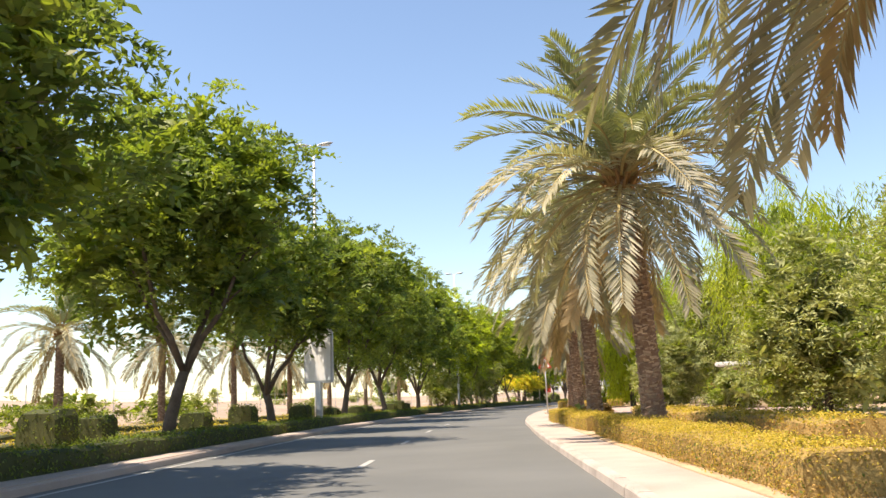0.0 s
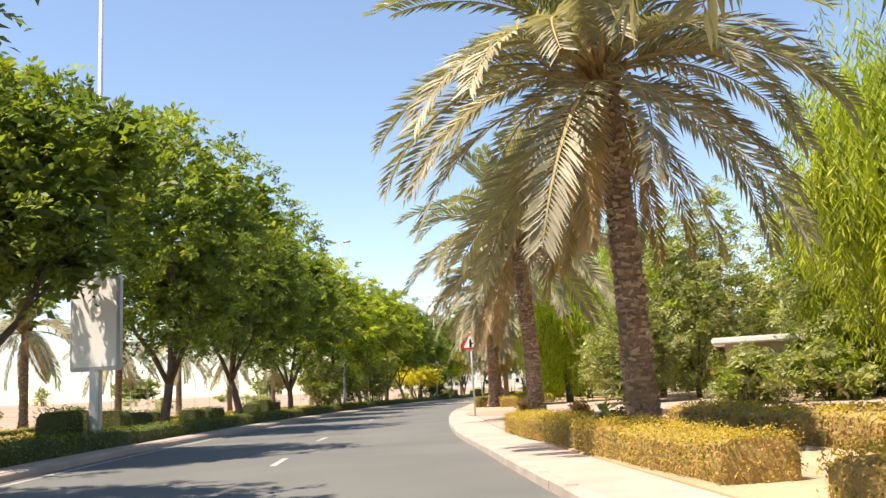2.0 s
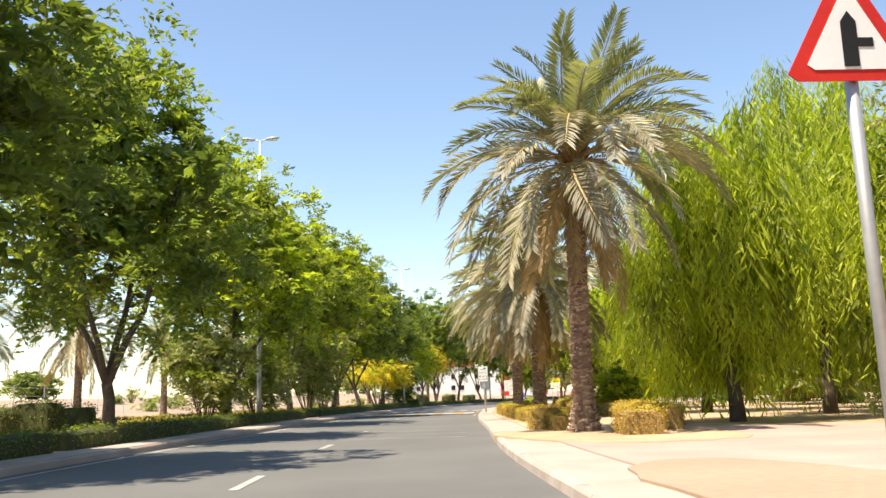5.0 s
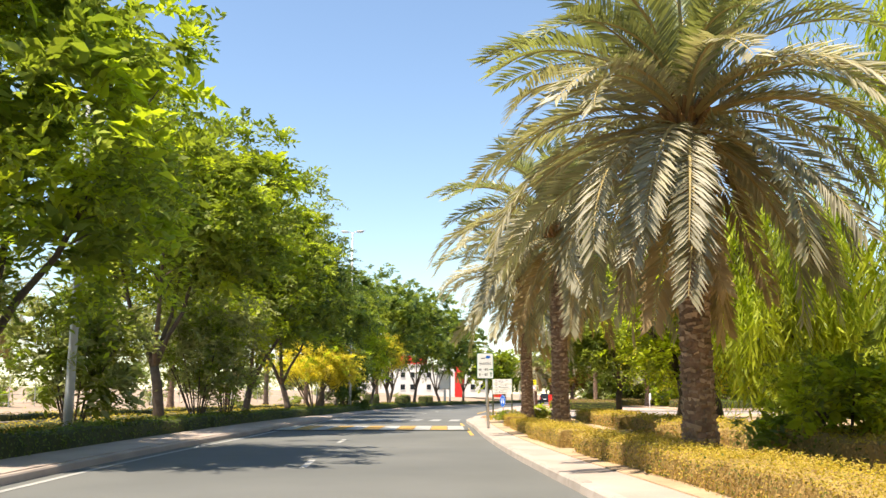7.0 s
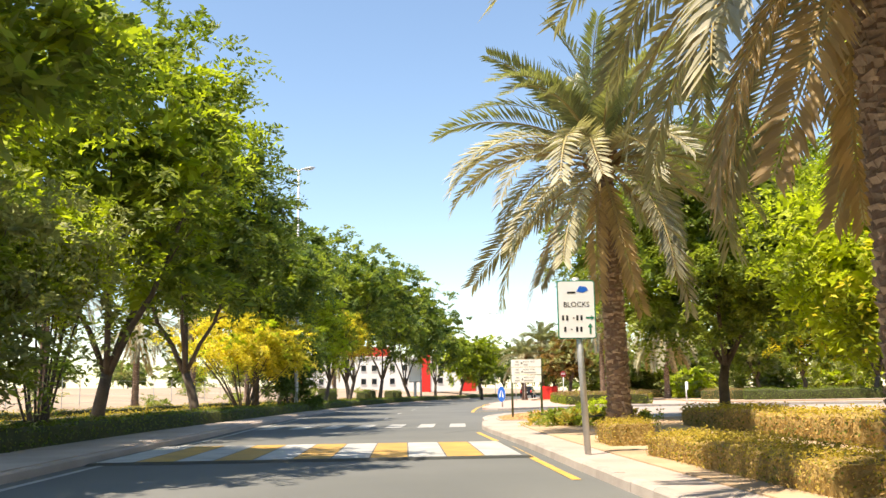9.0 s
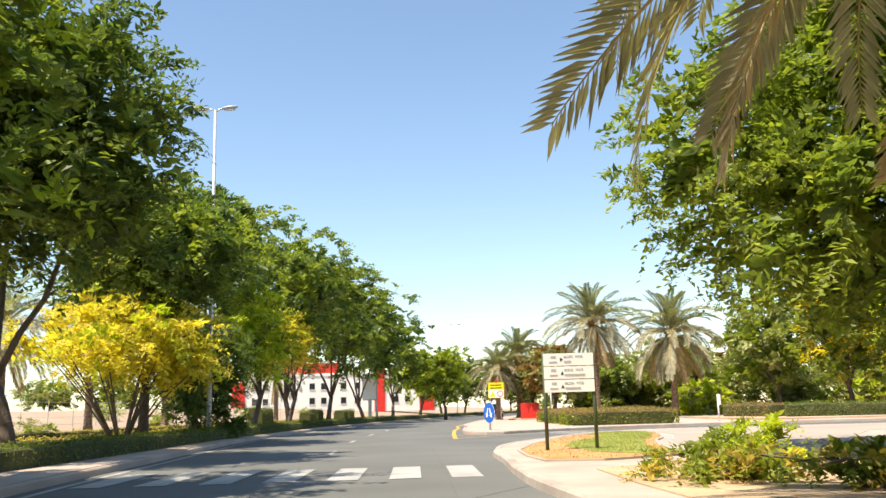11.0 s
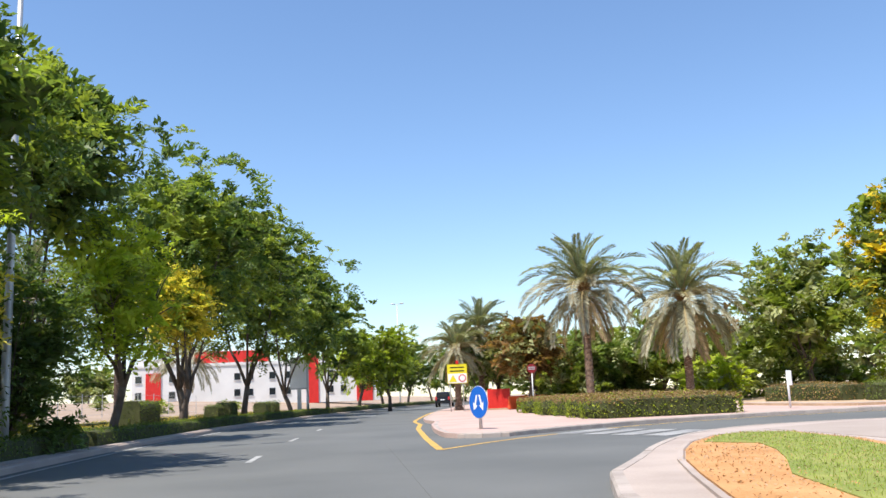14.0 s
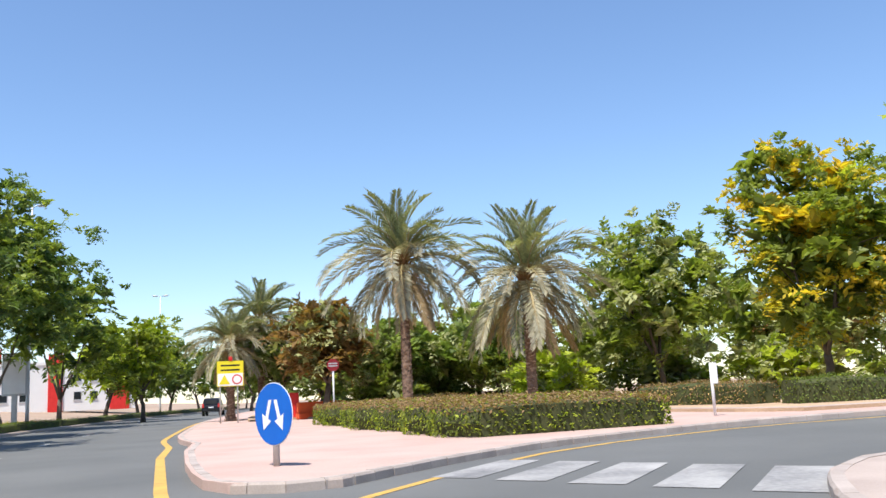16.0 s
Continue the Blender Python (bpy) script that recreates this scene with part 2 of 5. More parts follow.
def prism_bm(outline, y0, y1, bm=None):
    """An upright plate: the outline in x, z, between y0 and y1."""
    bm = bm or bmesh.new()
    a = [bm.verts.new((x, y0, z)) for x, z in outline]
    b = [bm.verts.new((x, y1, z)) for x, z in outline]
    bm.faces.new(a)
    bm.faces.new(b[::-1])
    for i in range(len(a)):
        j = (i + 1) % len(a)
        bm.faces.new((a[j], a[i], b[i], b[j]))
    bmesh.ops.recalc_face_normals(bm, faces=bm.faces)
    return bm


def slab(name, outline, z0, z1, mat, label="", category="", kind="structure", bevel=0.0):
    """A flat slab over a plan outline (x, y), from z0 up to z1."""
    bm = bmesh.new()
    a = [bm.verts.new((x, y, z0)) for x, y in outline]
    b = [bm.verts.new((x, y, z1)) for x, y in outline]
    top = bm.faces.new(b)
    for i in range(len(a)):
        j = (i + 1) % len(a)
        bm.faces.new((a[i], a[j], b[j], b[i]))
    bmesh.ops.recalc_face_normals(bm, faces=bm.faces)
    if top.normal.z < 0:
        bmesh.ops.reverse_faces(bm, faces=bm.faces)
    if bevel:
        bmesh.ops.bevel(bm, geom=list(top.edges), offset=bevel, segments=2, affect="EDGES")
    bmesh.ops.triangulate(bm, faces=[f for f in bm.faces if len(f.verts) > 4])
    ob = part(name, bm, mat)
    return tagged(ob, label, category, kind=kind)


def ribbon(name, y0, y1, section, mat, step=2.0, label="", category="", kind="structure"):
    """A band along the road: section is the profile as (offset, z), y0 to y1 the stations."""
    n = max(2, int((y1 - y0) / step) + 1)
    verts, faces = [], []
    k = len(section)
    for i in range(n):
        y = y0 + (y1 - y0) * i / (n - 1)
        verts += [along(y, o, z) for o, z in section]
    for i in range(n - 1):
        for j in range(k - 1):
            a = i * k + j
            faces.append((a, a + 1, a + k + 1, a + k))
    faces.append(tuple(range(k)))
    faces.append(tuple((n - 1) * k + j for j in range(k))[::-1])
    ob = mesh_object(name, verts, faces if k > 2 else faces[:-2], mat)
    return tagged(ob, label, category, kind=kind)


def path_ribbon(name, path, width, z, mat, parent=None):
    """A flat painted band, width wide, along plan points."""
    path = [Vector((*p, 0)) for p in path]
    verts, faces = [], []
    for i, p in enumerate(path):
        d = (path[min(i + 1, len(path) - 1)] - path[max(i - 1, 0)]).normalized()
        s = Vector((d.y, -d.x, 0)) * width / 2
        verts += [p - s + Vector((0, 0, z)), p + s + Vector((0, 0, z))]
    for i in range(len(path) - 1):
        faces.append((2 * i, 2 * i + 1, 2 * i + 3, 2 * i + 2))
    return mesh_object(name, verts, faces, mat, parent)


def kerb_along(name, path, mat, width=0.18, top=0.15, label="", stones=0.0):
    """A kerb of real depth along plan points, its face on the left of the way. stones: the length of its single stones, which then
    stand on a recessed bed."""
    path = [Vector((*p, 0)) for p in path]
    deep = 0.012 if stones else 0.0
    prof = ((deep, -0.05), (0.015 + deep, top - 0.03 - deep), (0.04 + deep, top - deep), (width - deep, top - deep), (width - deep, -0.05))
    verts, faces, k = [], [], len(prof)

    def across(i):
        d = (path[min(i + 1, len(path) - 1)] - path[max(i - 1, 0)]).normalized()
        return Vector((d.y, -d.x, 0))
    for i, p in enumerate(path):
        verts += [p + across(i) * o + Vector((0, 0, z)) for o, z in prof]
    for i in range(len(path) - 1):
        for j in range(k - 1):
            a = i * k + j
            faces.append((a, a + k, a + k + 1, a + 1))
    faces += [tuple(range(k)), tuple((len(path) - 1) * k + j for j in range(k))[::-1]]
    ob = mesh_object(name, verts, faces, mat)
    tagged(ob, label, "kerb", kind="structure")
    if stones:
        rnd = random.Random(len(path))
        sprof = ((0, -0.04), (0.012, top - 0.035), (0.04, top), (width, top), (width, -0.04))
        cum = [0.0]
        for a, b in zip(path, path[1:]):
            cum.append(cum[-1] + (b - a).length)
        n = max(1, int(cum[-1] / stones))

        def at(s):
            i = max(0, min(len(path) - 2, int(np.searchsorted(cum, s)) - 1))
            f = (s - cum[i]) / (cum[i + 1] - cum[i])
            return path[i].lerp(path[i + 1], f), across(i).lerp(across(i + 1), f).normalized()
        for q in range(n):
            v = []
            sink = rnd.uniform(-0.004, 0.004)
            for s in (q * cum[-1] / n + 0.006, (q + 1) * cum[-1] / n - 0.006):
                p, sd = at(s)
                v += [p + sd * (o + sink) + Vector((0, 0, z + sink)) for o, z in sprof]
            f = [(j, j + 5, j + 6, j + 1) for j in range(4)] + [(0, 1, 2, 3, 4), (9, 8, 7, 6, 5)]
            mesh_object("kerb_stone", v, f, KERB_STONE, ob)
    return ob


def leaf_mesh(name, centres, normals, lengths, widths, rng, mats, slots=None, bend=0.25, axes=None):
    """Many small pointed leaves, each a folded diamond of its own."""
    c = np.asarray(centres, float)
    n = np.asarray(normals, float)
    n /= np.linalg.norm(n, axis=1, keepdims=True) + 1e-9
    r = rng.normal(size=c.shape)
    a = np.cross(n, r) if axes is None else np.cross(n, np.cross(np.asarray(axes, float), n))
    a /= np.linalg.norm(a, axis=1, keepdims=True) + 1e-9
    b = np.cross(n, a)
    L, W = np.asarray(lengths, float)[:, None], np.asarray(widths, float)[:, None]
    v = np.stack([c - a * L / 2, c + b * W / 2 + n * W * bend, c + a * L / 2, c - b * W / 2 + n * W * bend], 1).reshape(-1, 3)
    me = bpy.data.meshes.new(name)
    k = len(c)
    me.vertices.add(4 * k)
    me.vertices.foreach_set("co", v.astype(np.float32).ravel())
    me.loops.add(4 * k)
    me.loops.foreach_set("vertex_index", np.arange(4 * k, dtype=np.int32))
    me.polygons.add(k)
    me.polygons.foreach_set("loop_start", np.arange(0, 4 * k, 4, dtype=np.int32))
    for m in mats:
        me.materials.append(m)
    if slots is not None:
        me.polygons.foreach_set("material_index", np.asarray(slots, np.int32))
    me.update(calc_edges=True)
    me.validate()
    return me

# ---- plants ----


def crown_mesh(name, seed, blobs, clumps, per_clump, leaf, spread, mats, weights, hang=0.0, low=None):
    """Sprays of feathered leaves on the outer parts of overlapping lobes (x, y, z, rx, ry, rz), with gaps between them.
    hang: the length of hanging strands in place of spreading sprays."""
    rng = np.random.default_rng(seed)
    vol = np.array([b[3] * b[4] + b[3] * b[5] for b in blobs])
    pick = rng.choice(len(blobs), clumps, p=vol / vol.sum())
    d = rng.normal(size=(clumps, 3))
    d /= np.linalg.norm(d, axis=1, keepdims=True)
    rad = np.where(rng.random(clumps) < 0.70, rng.uniform(0.80, 1.10, clumps), rng.uniform(0.3, 0.8, clumps))
    B = np.array(blobs)[pick]
    cc = B[:, :3] + d * rad[:, None] * B[:, 3:]
    if low is not None:
        cc[:, 2] = np.maximum(cc[:, 2], low + rng.uniform(0, 0.8, clumps))
    size = rng.uniform(0.65, 1.25, clumps)
    sprays = max(2, per_clump // 11)
    m = clumps * sprays
    root = np.repeat(cc, sprays, 0) + rng.normal(size=(m, 3)) * spread * (0.28 if not hang else 0.5)
    out = np.repeat(d, sprays, 0)
    big = np.repeat(size, sprays)
    if hang:
        dirn = rng.normal(size=(m, 3)) * np.array([0.16, 0.16, 0.05]) + np.array([0, 0, -1.0])
        reach = hang * rng.uniform(0.5, 1.3, m) * big
    else:
        dirn = out * 0.75 + rng.normal(size=(m, 3)) * np.array([0.75, 0.75, 0.5]) + np.array([0, 0, 0.18])
        reach = spread * 2.1 * rng.uniform(0.6, 1.25, m) * big
    dirn /= np.linalg.norm(dirn, axis=1, keepdims=True)
    k = 11
    f = np.tile((np.arange(k) + 0.6) / k, m)
    sgn = np.tile(np.where(np.arange(k) % 2, 1.0, -1.0), m)
    D, R = np.repeat(dirn, k, 0), np.repeat(reach, k)
    c = np.repeat(root, k, 0) + D * (f * R)[:, None]
    if not hang:
        c[:, 2] -= 0.42 * f * f * R
    side = np.cross(D, rng.normal(size=(m, 3)).repeat(k, 0) * 0.35 + np.array([0, 0, 1.0]))
    side /= np.linalg.norm(side, axis=1, keepdims=True) + 1e-9
    L = leaf[0] * rng.uniform(0.7, 1.25, m * k) * np.where(np.repeat(np.repeat(rad, sprays), k) < 0.75, 2.1, 1.0)
    ax = side * sgn[:, None] * (1.0 if not hang else 0.28) + D * 0.65
    c = c + side * (sgn * L * 0.38)[:, None] + rng.normal(size=c.shape) * 0.03
    nrm = np.cross(side, D)
    nrm *= np.where(nrm[:, 2:] < 0, -1, 1)
    nrm = nrm + rng.normal(size=c.shape) * 0.38
    slots = np.repeat(rng.choice(len(mats), clumps, p=weights), sprays * k)
    return leaf_mesh(name, c, nrm, L, L * leaf[1], rng, mats, slots, 0.25, ax)


def limbs_bm(seed, height, fork, r0, spread, limbs=4, lean=0.0):
    """A leaning trunk that forks into limbs, each with side branches."""
    rnd = random.Random(seed)
    bm = bmesh.new()
    top = Vector((lean, rnd.uniform(-0.2, 0.2), fork))
    pts = [Vector((0, 0, -0.15)), Vector((lean * 0.2, 0.02, fork * 0.35)), Vector((lean * 0.6, 0.05, fork * 0.7)), top]
    tube_bm(pts, (r0 * 1.35, r0 * 1.02, r0 * 0.92, r0 * 0.85), 10, bm)
    for i in range(limbs):
        w = 2 * math.pi * (i + rnd.uniform(-0.25, 0.25)) / limbs
        out = Vector((math.cos(w), math.sin(w), 0)) * spread * rnd.uniform(0.7, 1.0)
        end = top + out + Vector((0, 0, (height - fork) * rnd.uniform(0.55, 0.85)))
        mid = top + out * 0.42 + Vector((0, 0, (height - fork) * 0.22))
        q = [top - Vector((0, 0, 0.1)), top + (mid - top) * 0.5 + Vector((0, 0, 0.15)), mid, mid.lerp(end, 0.5) + Vector((0, 0, 0.3)), end]
        r = r0 * rnd.uniform(0.5, 0.68)
        tube_bm(q, (r, r * 0.85, r * 0.7, r * 0.42, r * 0.12), 7, bm)
        for k in range(4):
            s = q[2].lerp(q[4], rnd.uniform(0.0, 0.75))
            v = w + rnd.uniform(-1.3, 1.3)
            e = s + Vector((math.cos(v), math.sin(v), rnd.uniform(0.1, 0.9))) * rnd.uniform(0.9, 1.9)
            tube_bm([s, s.lerp(e, 0.5) + Vector((0, 0, 0.15)), e], (r * 0.34, r * 0.2, r * 0.06), 5, bm)
    return bm


def lobes(seed, n, z0, z1, rx, ry):
    """Lobes of a crown between two heights, widest below the middle."""
    rnd = random.Random(seed)
    out = []
    for i in range(n):
        f = (i + 0.5) / n
        z = z0 + (z1 - z0) * (0.14 + 0.74 * f)
        wide = math.sin(math.pi * (0.18 + 0.72 * f)) ** 0.8
        w = 2.399 * i + rnd.uniform(-0.4, 0.4)
        q = wide * rnd.uniform(0.35, 0.62)
        s = rnd.uniform(0.40, 0.58) * (0.55 + 0.55 * wide)
        out.append((math.cos(w) * rx * q, math.sin(w) * ry * q, z, rx * s, ry * s, (z1 - z0) * rnd.uniform(0.17, 0.25)))
    return out


def tree(name, seed, m, height, base, rx, ry, mats, weights, label, trunk=0.17, fork=1.9, clumps=330, per=40, leaf=(0.24, 0.42), spread=0.34, hang=0.0, group="", limbs=4, lean=0.3, low=None):
    t = thing(name, m, label, "tree", group)
    part("trunk", limbs_bm(seed, height * 0.92, fork, trunk, rx * 0.62, limbs, lean), BARK, t, smooth=True)
    me = crown_mesh("crown", seed, lobes(seed, 13, base, height, rx, ry), clumps, per, leaf, spread, mats, weights, hang, low)
    ob = new("crown", me)
    ob.parent = t
    return t


def shrub(name, seed, m, height, r, mats, weights, label, stems=9, clumps=110, per=40, leaf=(0.16, 0.4), spread=0.24, group="", hang=0.0, bare=0.25):
    """A shrub with many thin stems from the ground."""
    rnd = random.Random(seed)
    t = thing(name, m, label, "shrub", group)
    for i in range(stems):
        w = 2 * math.pi * i / stems + rnd.uniform(-0.3, 0.3)
        q = r * rnd.uniform(0.3, 0.8)
        e = Vector((math.cos(w) * q, math.sin(w) * q, height * rnd.uniform(0.6, 0.85)))
        s = Vector((math.cos(w) * 0.12, math.sin(w) * 0.12, -0.05))
        part("stem", tube_bm([s, s.lerp(e, 0.4) + Vector((0, 0, 0.25)), e], (0.035, 0.028, 0.008), 5), BARK, t)
    me = crown_mesh("crown", seed + 1, lobes(seed + 2, 8, height * bare, height, r, r), clumps, per, leaf, spread, mats, weights, hang)
    ob = new("crown", me)
    ob.parent = t
    return t


def frond_mesh(seed, length, a0, a1, mats, fold=0.5, leaflet=0.52, pairs=50):
    """A feather leaf of a date palm: a rib that starts at a0 degrees above level and ends at a1, with stiff leaflets on both sides."""
    rng = np.random.default_rng(seed)
    n = 16
    pts, x, z = [], 0.0, 0.0
    side = rng.uniform(-0.25, 0.25)
    for i in range(n + 1):
        f = i / n
        pts.append((x, side * f * f * length * 0.3, z))
        a = math.radians(a0 + (a1 - a0) * f ** 1.15)
        x += math.cos(a) * length / n
        z += math.sin(a) * length / n
    pts = np.array(pts)
    verts, faces, slots = [], [], []
    # rib
    for i in range(n + 1):
        w = 0.036 * (1 - i / n) + 0.006
        p = pts[i]
        verts += [p + (0, w, 0), p + (0, -w, 0), p + (0, 0, -w)]
    for i in range(n):
        for j in range(3):
            a, b = 3 * i + j, 3 * i + (j + 1) % 3
            faces.append((a, b, b + 3, a + 3))
            slots.append(1)
    # leaflets
    for k in range(pairs):
        f = 0.12 + 0.88 * (k + 0.5) / pairs
        u = f * n
        i = min(n - 1, int(u))
        p = pts[i] + (pts[i + 1] - pts[i]) * (u - i)
        d = (pts[i + 1] - pts[i]) / np.linalg.norm(pts[i + 1] - pts[i])
        up = np.cross(d, (0, 1, 0))
        up = up if up[2] > 0 else -up
        s = np.cross(d, up)
        long = leaflet * (0.45 + 0.75 * math.sin(math.pi * min(1, f * 0.86 + 0.08))) * rng.uniform(0.85, 1.12)
        for sign in (-1, 1):
            fwd = 0.75 + 0.5 * f + rng.uniform(-0.12, 0.12)
            lift = fold + rng.uniform(-0.28, 0.22)
            v = d * fwd + s * sign + up * lift
            v /= np.linalg.norm(v)
            tip = p + v * long - np.array((0, 0, long * 0.12))
            midp = p + v * long * 0.45
            wv = np.cross(v, up)
            wv = wv / (np.linalg.norm(wv) + 1e-6) * 0.031
            b = len(verts)
            verts += [p, midp + wv, tip, midp - wv]
            faces.append((b, b + 1, b + 2, b + 3))
            slots.append(0)
    me = bpy.data.meshes.new("frond")
    me.from_pydata([tuple(v) for v in verts], [], faces)
    for m in mats:
        me.materials.append(m)
    me.polygons.foreach_set("material_index", slots)
    me.update()
    return me


FRONDS = {
    "up": [frond_mesh(10 + i, 3.3, 82, 30 - 8 * i, (FROND_GREEN, FROND_RIB)) for i in range(3)],
    "mid": [frond_mesh(20 + i, 3.7, 52, -28 - 8 * i, (FROND_GREEN, FROND_RIB)) for i in range(3)],
    "out": [frond_mesh(30 + i, 3.9, 22, -58 - 8 * i, (FROND_GREY, FROND_RIB), 0.35) for i in range(3)],
    "down": [frond_mesh(40 + i, 3.9, -8 - 8 * i, -80, (FROND_GREY, FROND_RIB), 0.2) for i in range(3)],
    "dead": [frond_mesh(50 + i, 3.3, -48 - 8 * i, -90, (FROND_DRY, FROND_RIB), 0.1, 0.42) for i in range(3)],
}


def palm_trunk_bm(seed, height, r0, r1, lean, fine=True):
    """A rough round trunk, ringed by the scars of old leaves."""
    rnd = random.Random(seed)
    bm = bmesh.new()
    cols, rows = (22, max(24, int(height * 18))) if fine else (15, int(height * 9))
    rings = []
    phase = [rnd.uniform(0, 1) for _ in range(cols)]
    for i in range(rows + 1):
        f = i / rows
        c = Vector((lean[0] * f * f, lean[1] * f * f, -0.15 + (height + 0.15) * f))
        r = r0 + (r1 - r0) * f + 0.20 * max(0, 1 - f * 7) ** 2
        ring = []
        for j in range(cols):
            saw = (i / 3.0 + phase[(j // 3) % cols] + 0.33 * (j // 3)) % 1
            q = r * (0.95 + 0.11 * saw) + rnd.uniform(-0.012, 0.012)
            w = 2 * math.pi * j / cols
            ring.append(bm.verts.new(c + Vector((math.cos(w) * q, math.sin(w) * q, rnd.uniform(-0.012, 0.012)))))
        rings.append(ring)
    for a, b in zip(rings, rings[1:]):
        for j in range(cols):
            bm.faces.new((a[j], a[(j + 1) % cols], b[(j + 1) % cols], b[j]))
    bm.faces.new(rings[-1])
    return bm


def palm_stubs(seed, height, r0, r1, lean, fine=True):
    """Worn leaf bases: broad low scales with a split upper edge, in a loose spiral."""
    rnd = random.Random(seed)
    verts, faces = [], []
    up = Vector((0, 0, 1))
    n = int(height / (0.0105 if fine else 0.022))
    for i in range(n):
        f = (i + 0.5) / n
        c = Vector((lean[0] * f * f, lean[1] * f * f, height * f + rnd.uniform(-0.04, 0.04)))
        r = (r0 + (r1 - r0) * f) + 0.20 * max(0, 1 - f * 7) ** 2
        w = 2.39996 * i + rnd.uniform(-0.28, 0.28)
        d, s = Vector((math.cos(w), math.sin(w), 0)), Vector((-math.sin(w), math.cos(w), 0))
        hw, hh, out = rnd.uniform(0.05, 0.12), rnd.uniform(0.03, 0.06), rnd.uniform(0.008, 0.055)
        cant = rnd.uniform(-0.03, 0.03)
        b = len(verts)
        verts += [c + d * (r - 0.02) - s * hw * 0.7 - up * hh, c + d * (r - 0.02) + s * hw * 0.7 - up * hh, c + d * (r + out) + s * hw * 0.8 + up * (hh + cant), c + d * (r + out) - s * hw * 0.8 + up * (hh - cant),
                  c + d * (r - 0.04) + s * hw + up * (hh + cant), c + d * (r - 0.04) - s * hw + up * (hh - cant)]
        faces += [(b, b + 1, b + 2, b + 3), (b + 3, b + 2, b + 4, b + 5), (b + 1, b + 4, b + 2), (b, b + 3, b + 5)]
    return verts, faces


def palm(seed, x, y, height, label, turn=0.0, skirt=1.0, size=1.0, lean=(0.0, 0.0), group="date palms", r0=0.25, full=1.0):
    """A date palm: trunk, a boss of leaf bases, and fronds from upright to hanging."""
    rnd = random.Random(seed)
    ca, sa = math.cos(radians(turn)), math.sin(radians(turn))
    lean = (lean[0] * ca + lean[1] * sa, lean[1] * ca - lean[0] * sa)
    t = thing("date_palm", pose(x, y, 0.18, 0, 0, turn), label, "palm", group)
    part("trunk", palm_trunk_bm(seed, height - 0.18, r0, r0 * 0.8, lean, r0 > 0.26), PALM_BARK, t)
    sv, sf = palm_stubs(seed, height - 0.3, r0 * 0.97, r0 * 0.8, lean, r0 > 0.26)
    mesh_object("stubble", sv, sf, PALM_STUB, t)["kind"] = "stuff"
    top = Vector((lean[0], lean[1], height - 0.18))
    bm = bmesh.new()
    for i in range(34):
        w = 2.399 * i
        f = i / 34
        b = top + Vector((math.cos(w) * r0 * (0.85 - 0.4 * f), math.sin(w) * r0 * (0.85 - 0.4 * f), -0.45 + 0.6 * f))
        e = b + Vector((math.cos(w), math.sin(w), 1.1)) * 0.28
        tube_bm([b, e], (0.075, 0.03), 5, bm)
    part("crown_boss", bm, material_base, t, "brown boss of old leaf stubs")
    kinds = [("up", int(15 * full), 1.0), ("mid", int(19 * full), 1.0), ("out", int(23 * full), 1.0), ("down", int(17 * skirt * full), 1.0), ("dead", int(10 * skirt * full), 1.0)]
    k = 0
    for kind, count, s in kinds:
        for i in range(count):
            k += 1
            w = k * 137.508 + rnd.uniform(-14, 14)
            ob = new("frond", FRONDS[kind][rnd.randrange(3)])
            ob.parent = t
            tilt = rnd.uniform(-9, 9)
            hi = {"up": 0.1, "mid": 0.02, "out": -0.08, "down": -0.22, "dead": -0.35}[kind]
            f = size * s * rnd.uniform(0.85, 1.1)
            ob.matrix_basis = Matrix.Translation(top + Vector((math.cos(radians(w)) * 0.12, math.sin(radians(w)) * 0.12, hi))) @ pose(0, 0, 0, rnd.uniform(-25, 25), tilt, w) @ Matrix.Diagonal((f, f, f, 1))
    return t


material_base = material("palm_leaf_bases", (0.16, 0.085, 0.035), (0.34, 0.20, 0.09), 0.9, 4, 20, 0.5, 0.02)


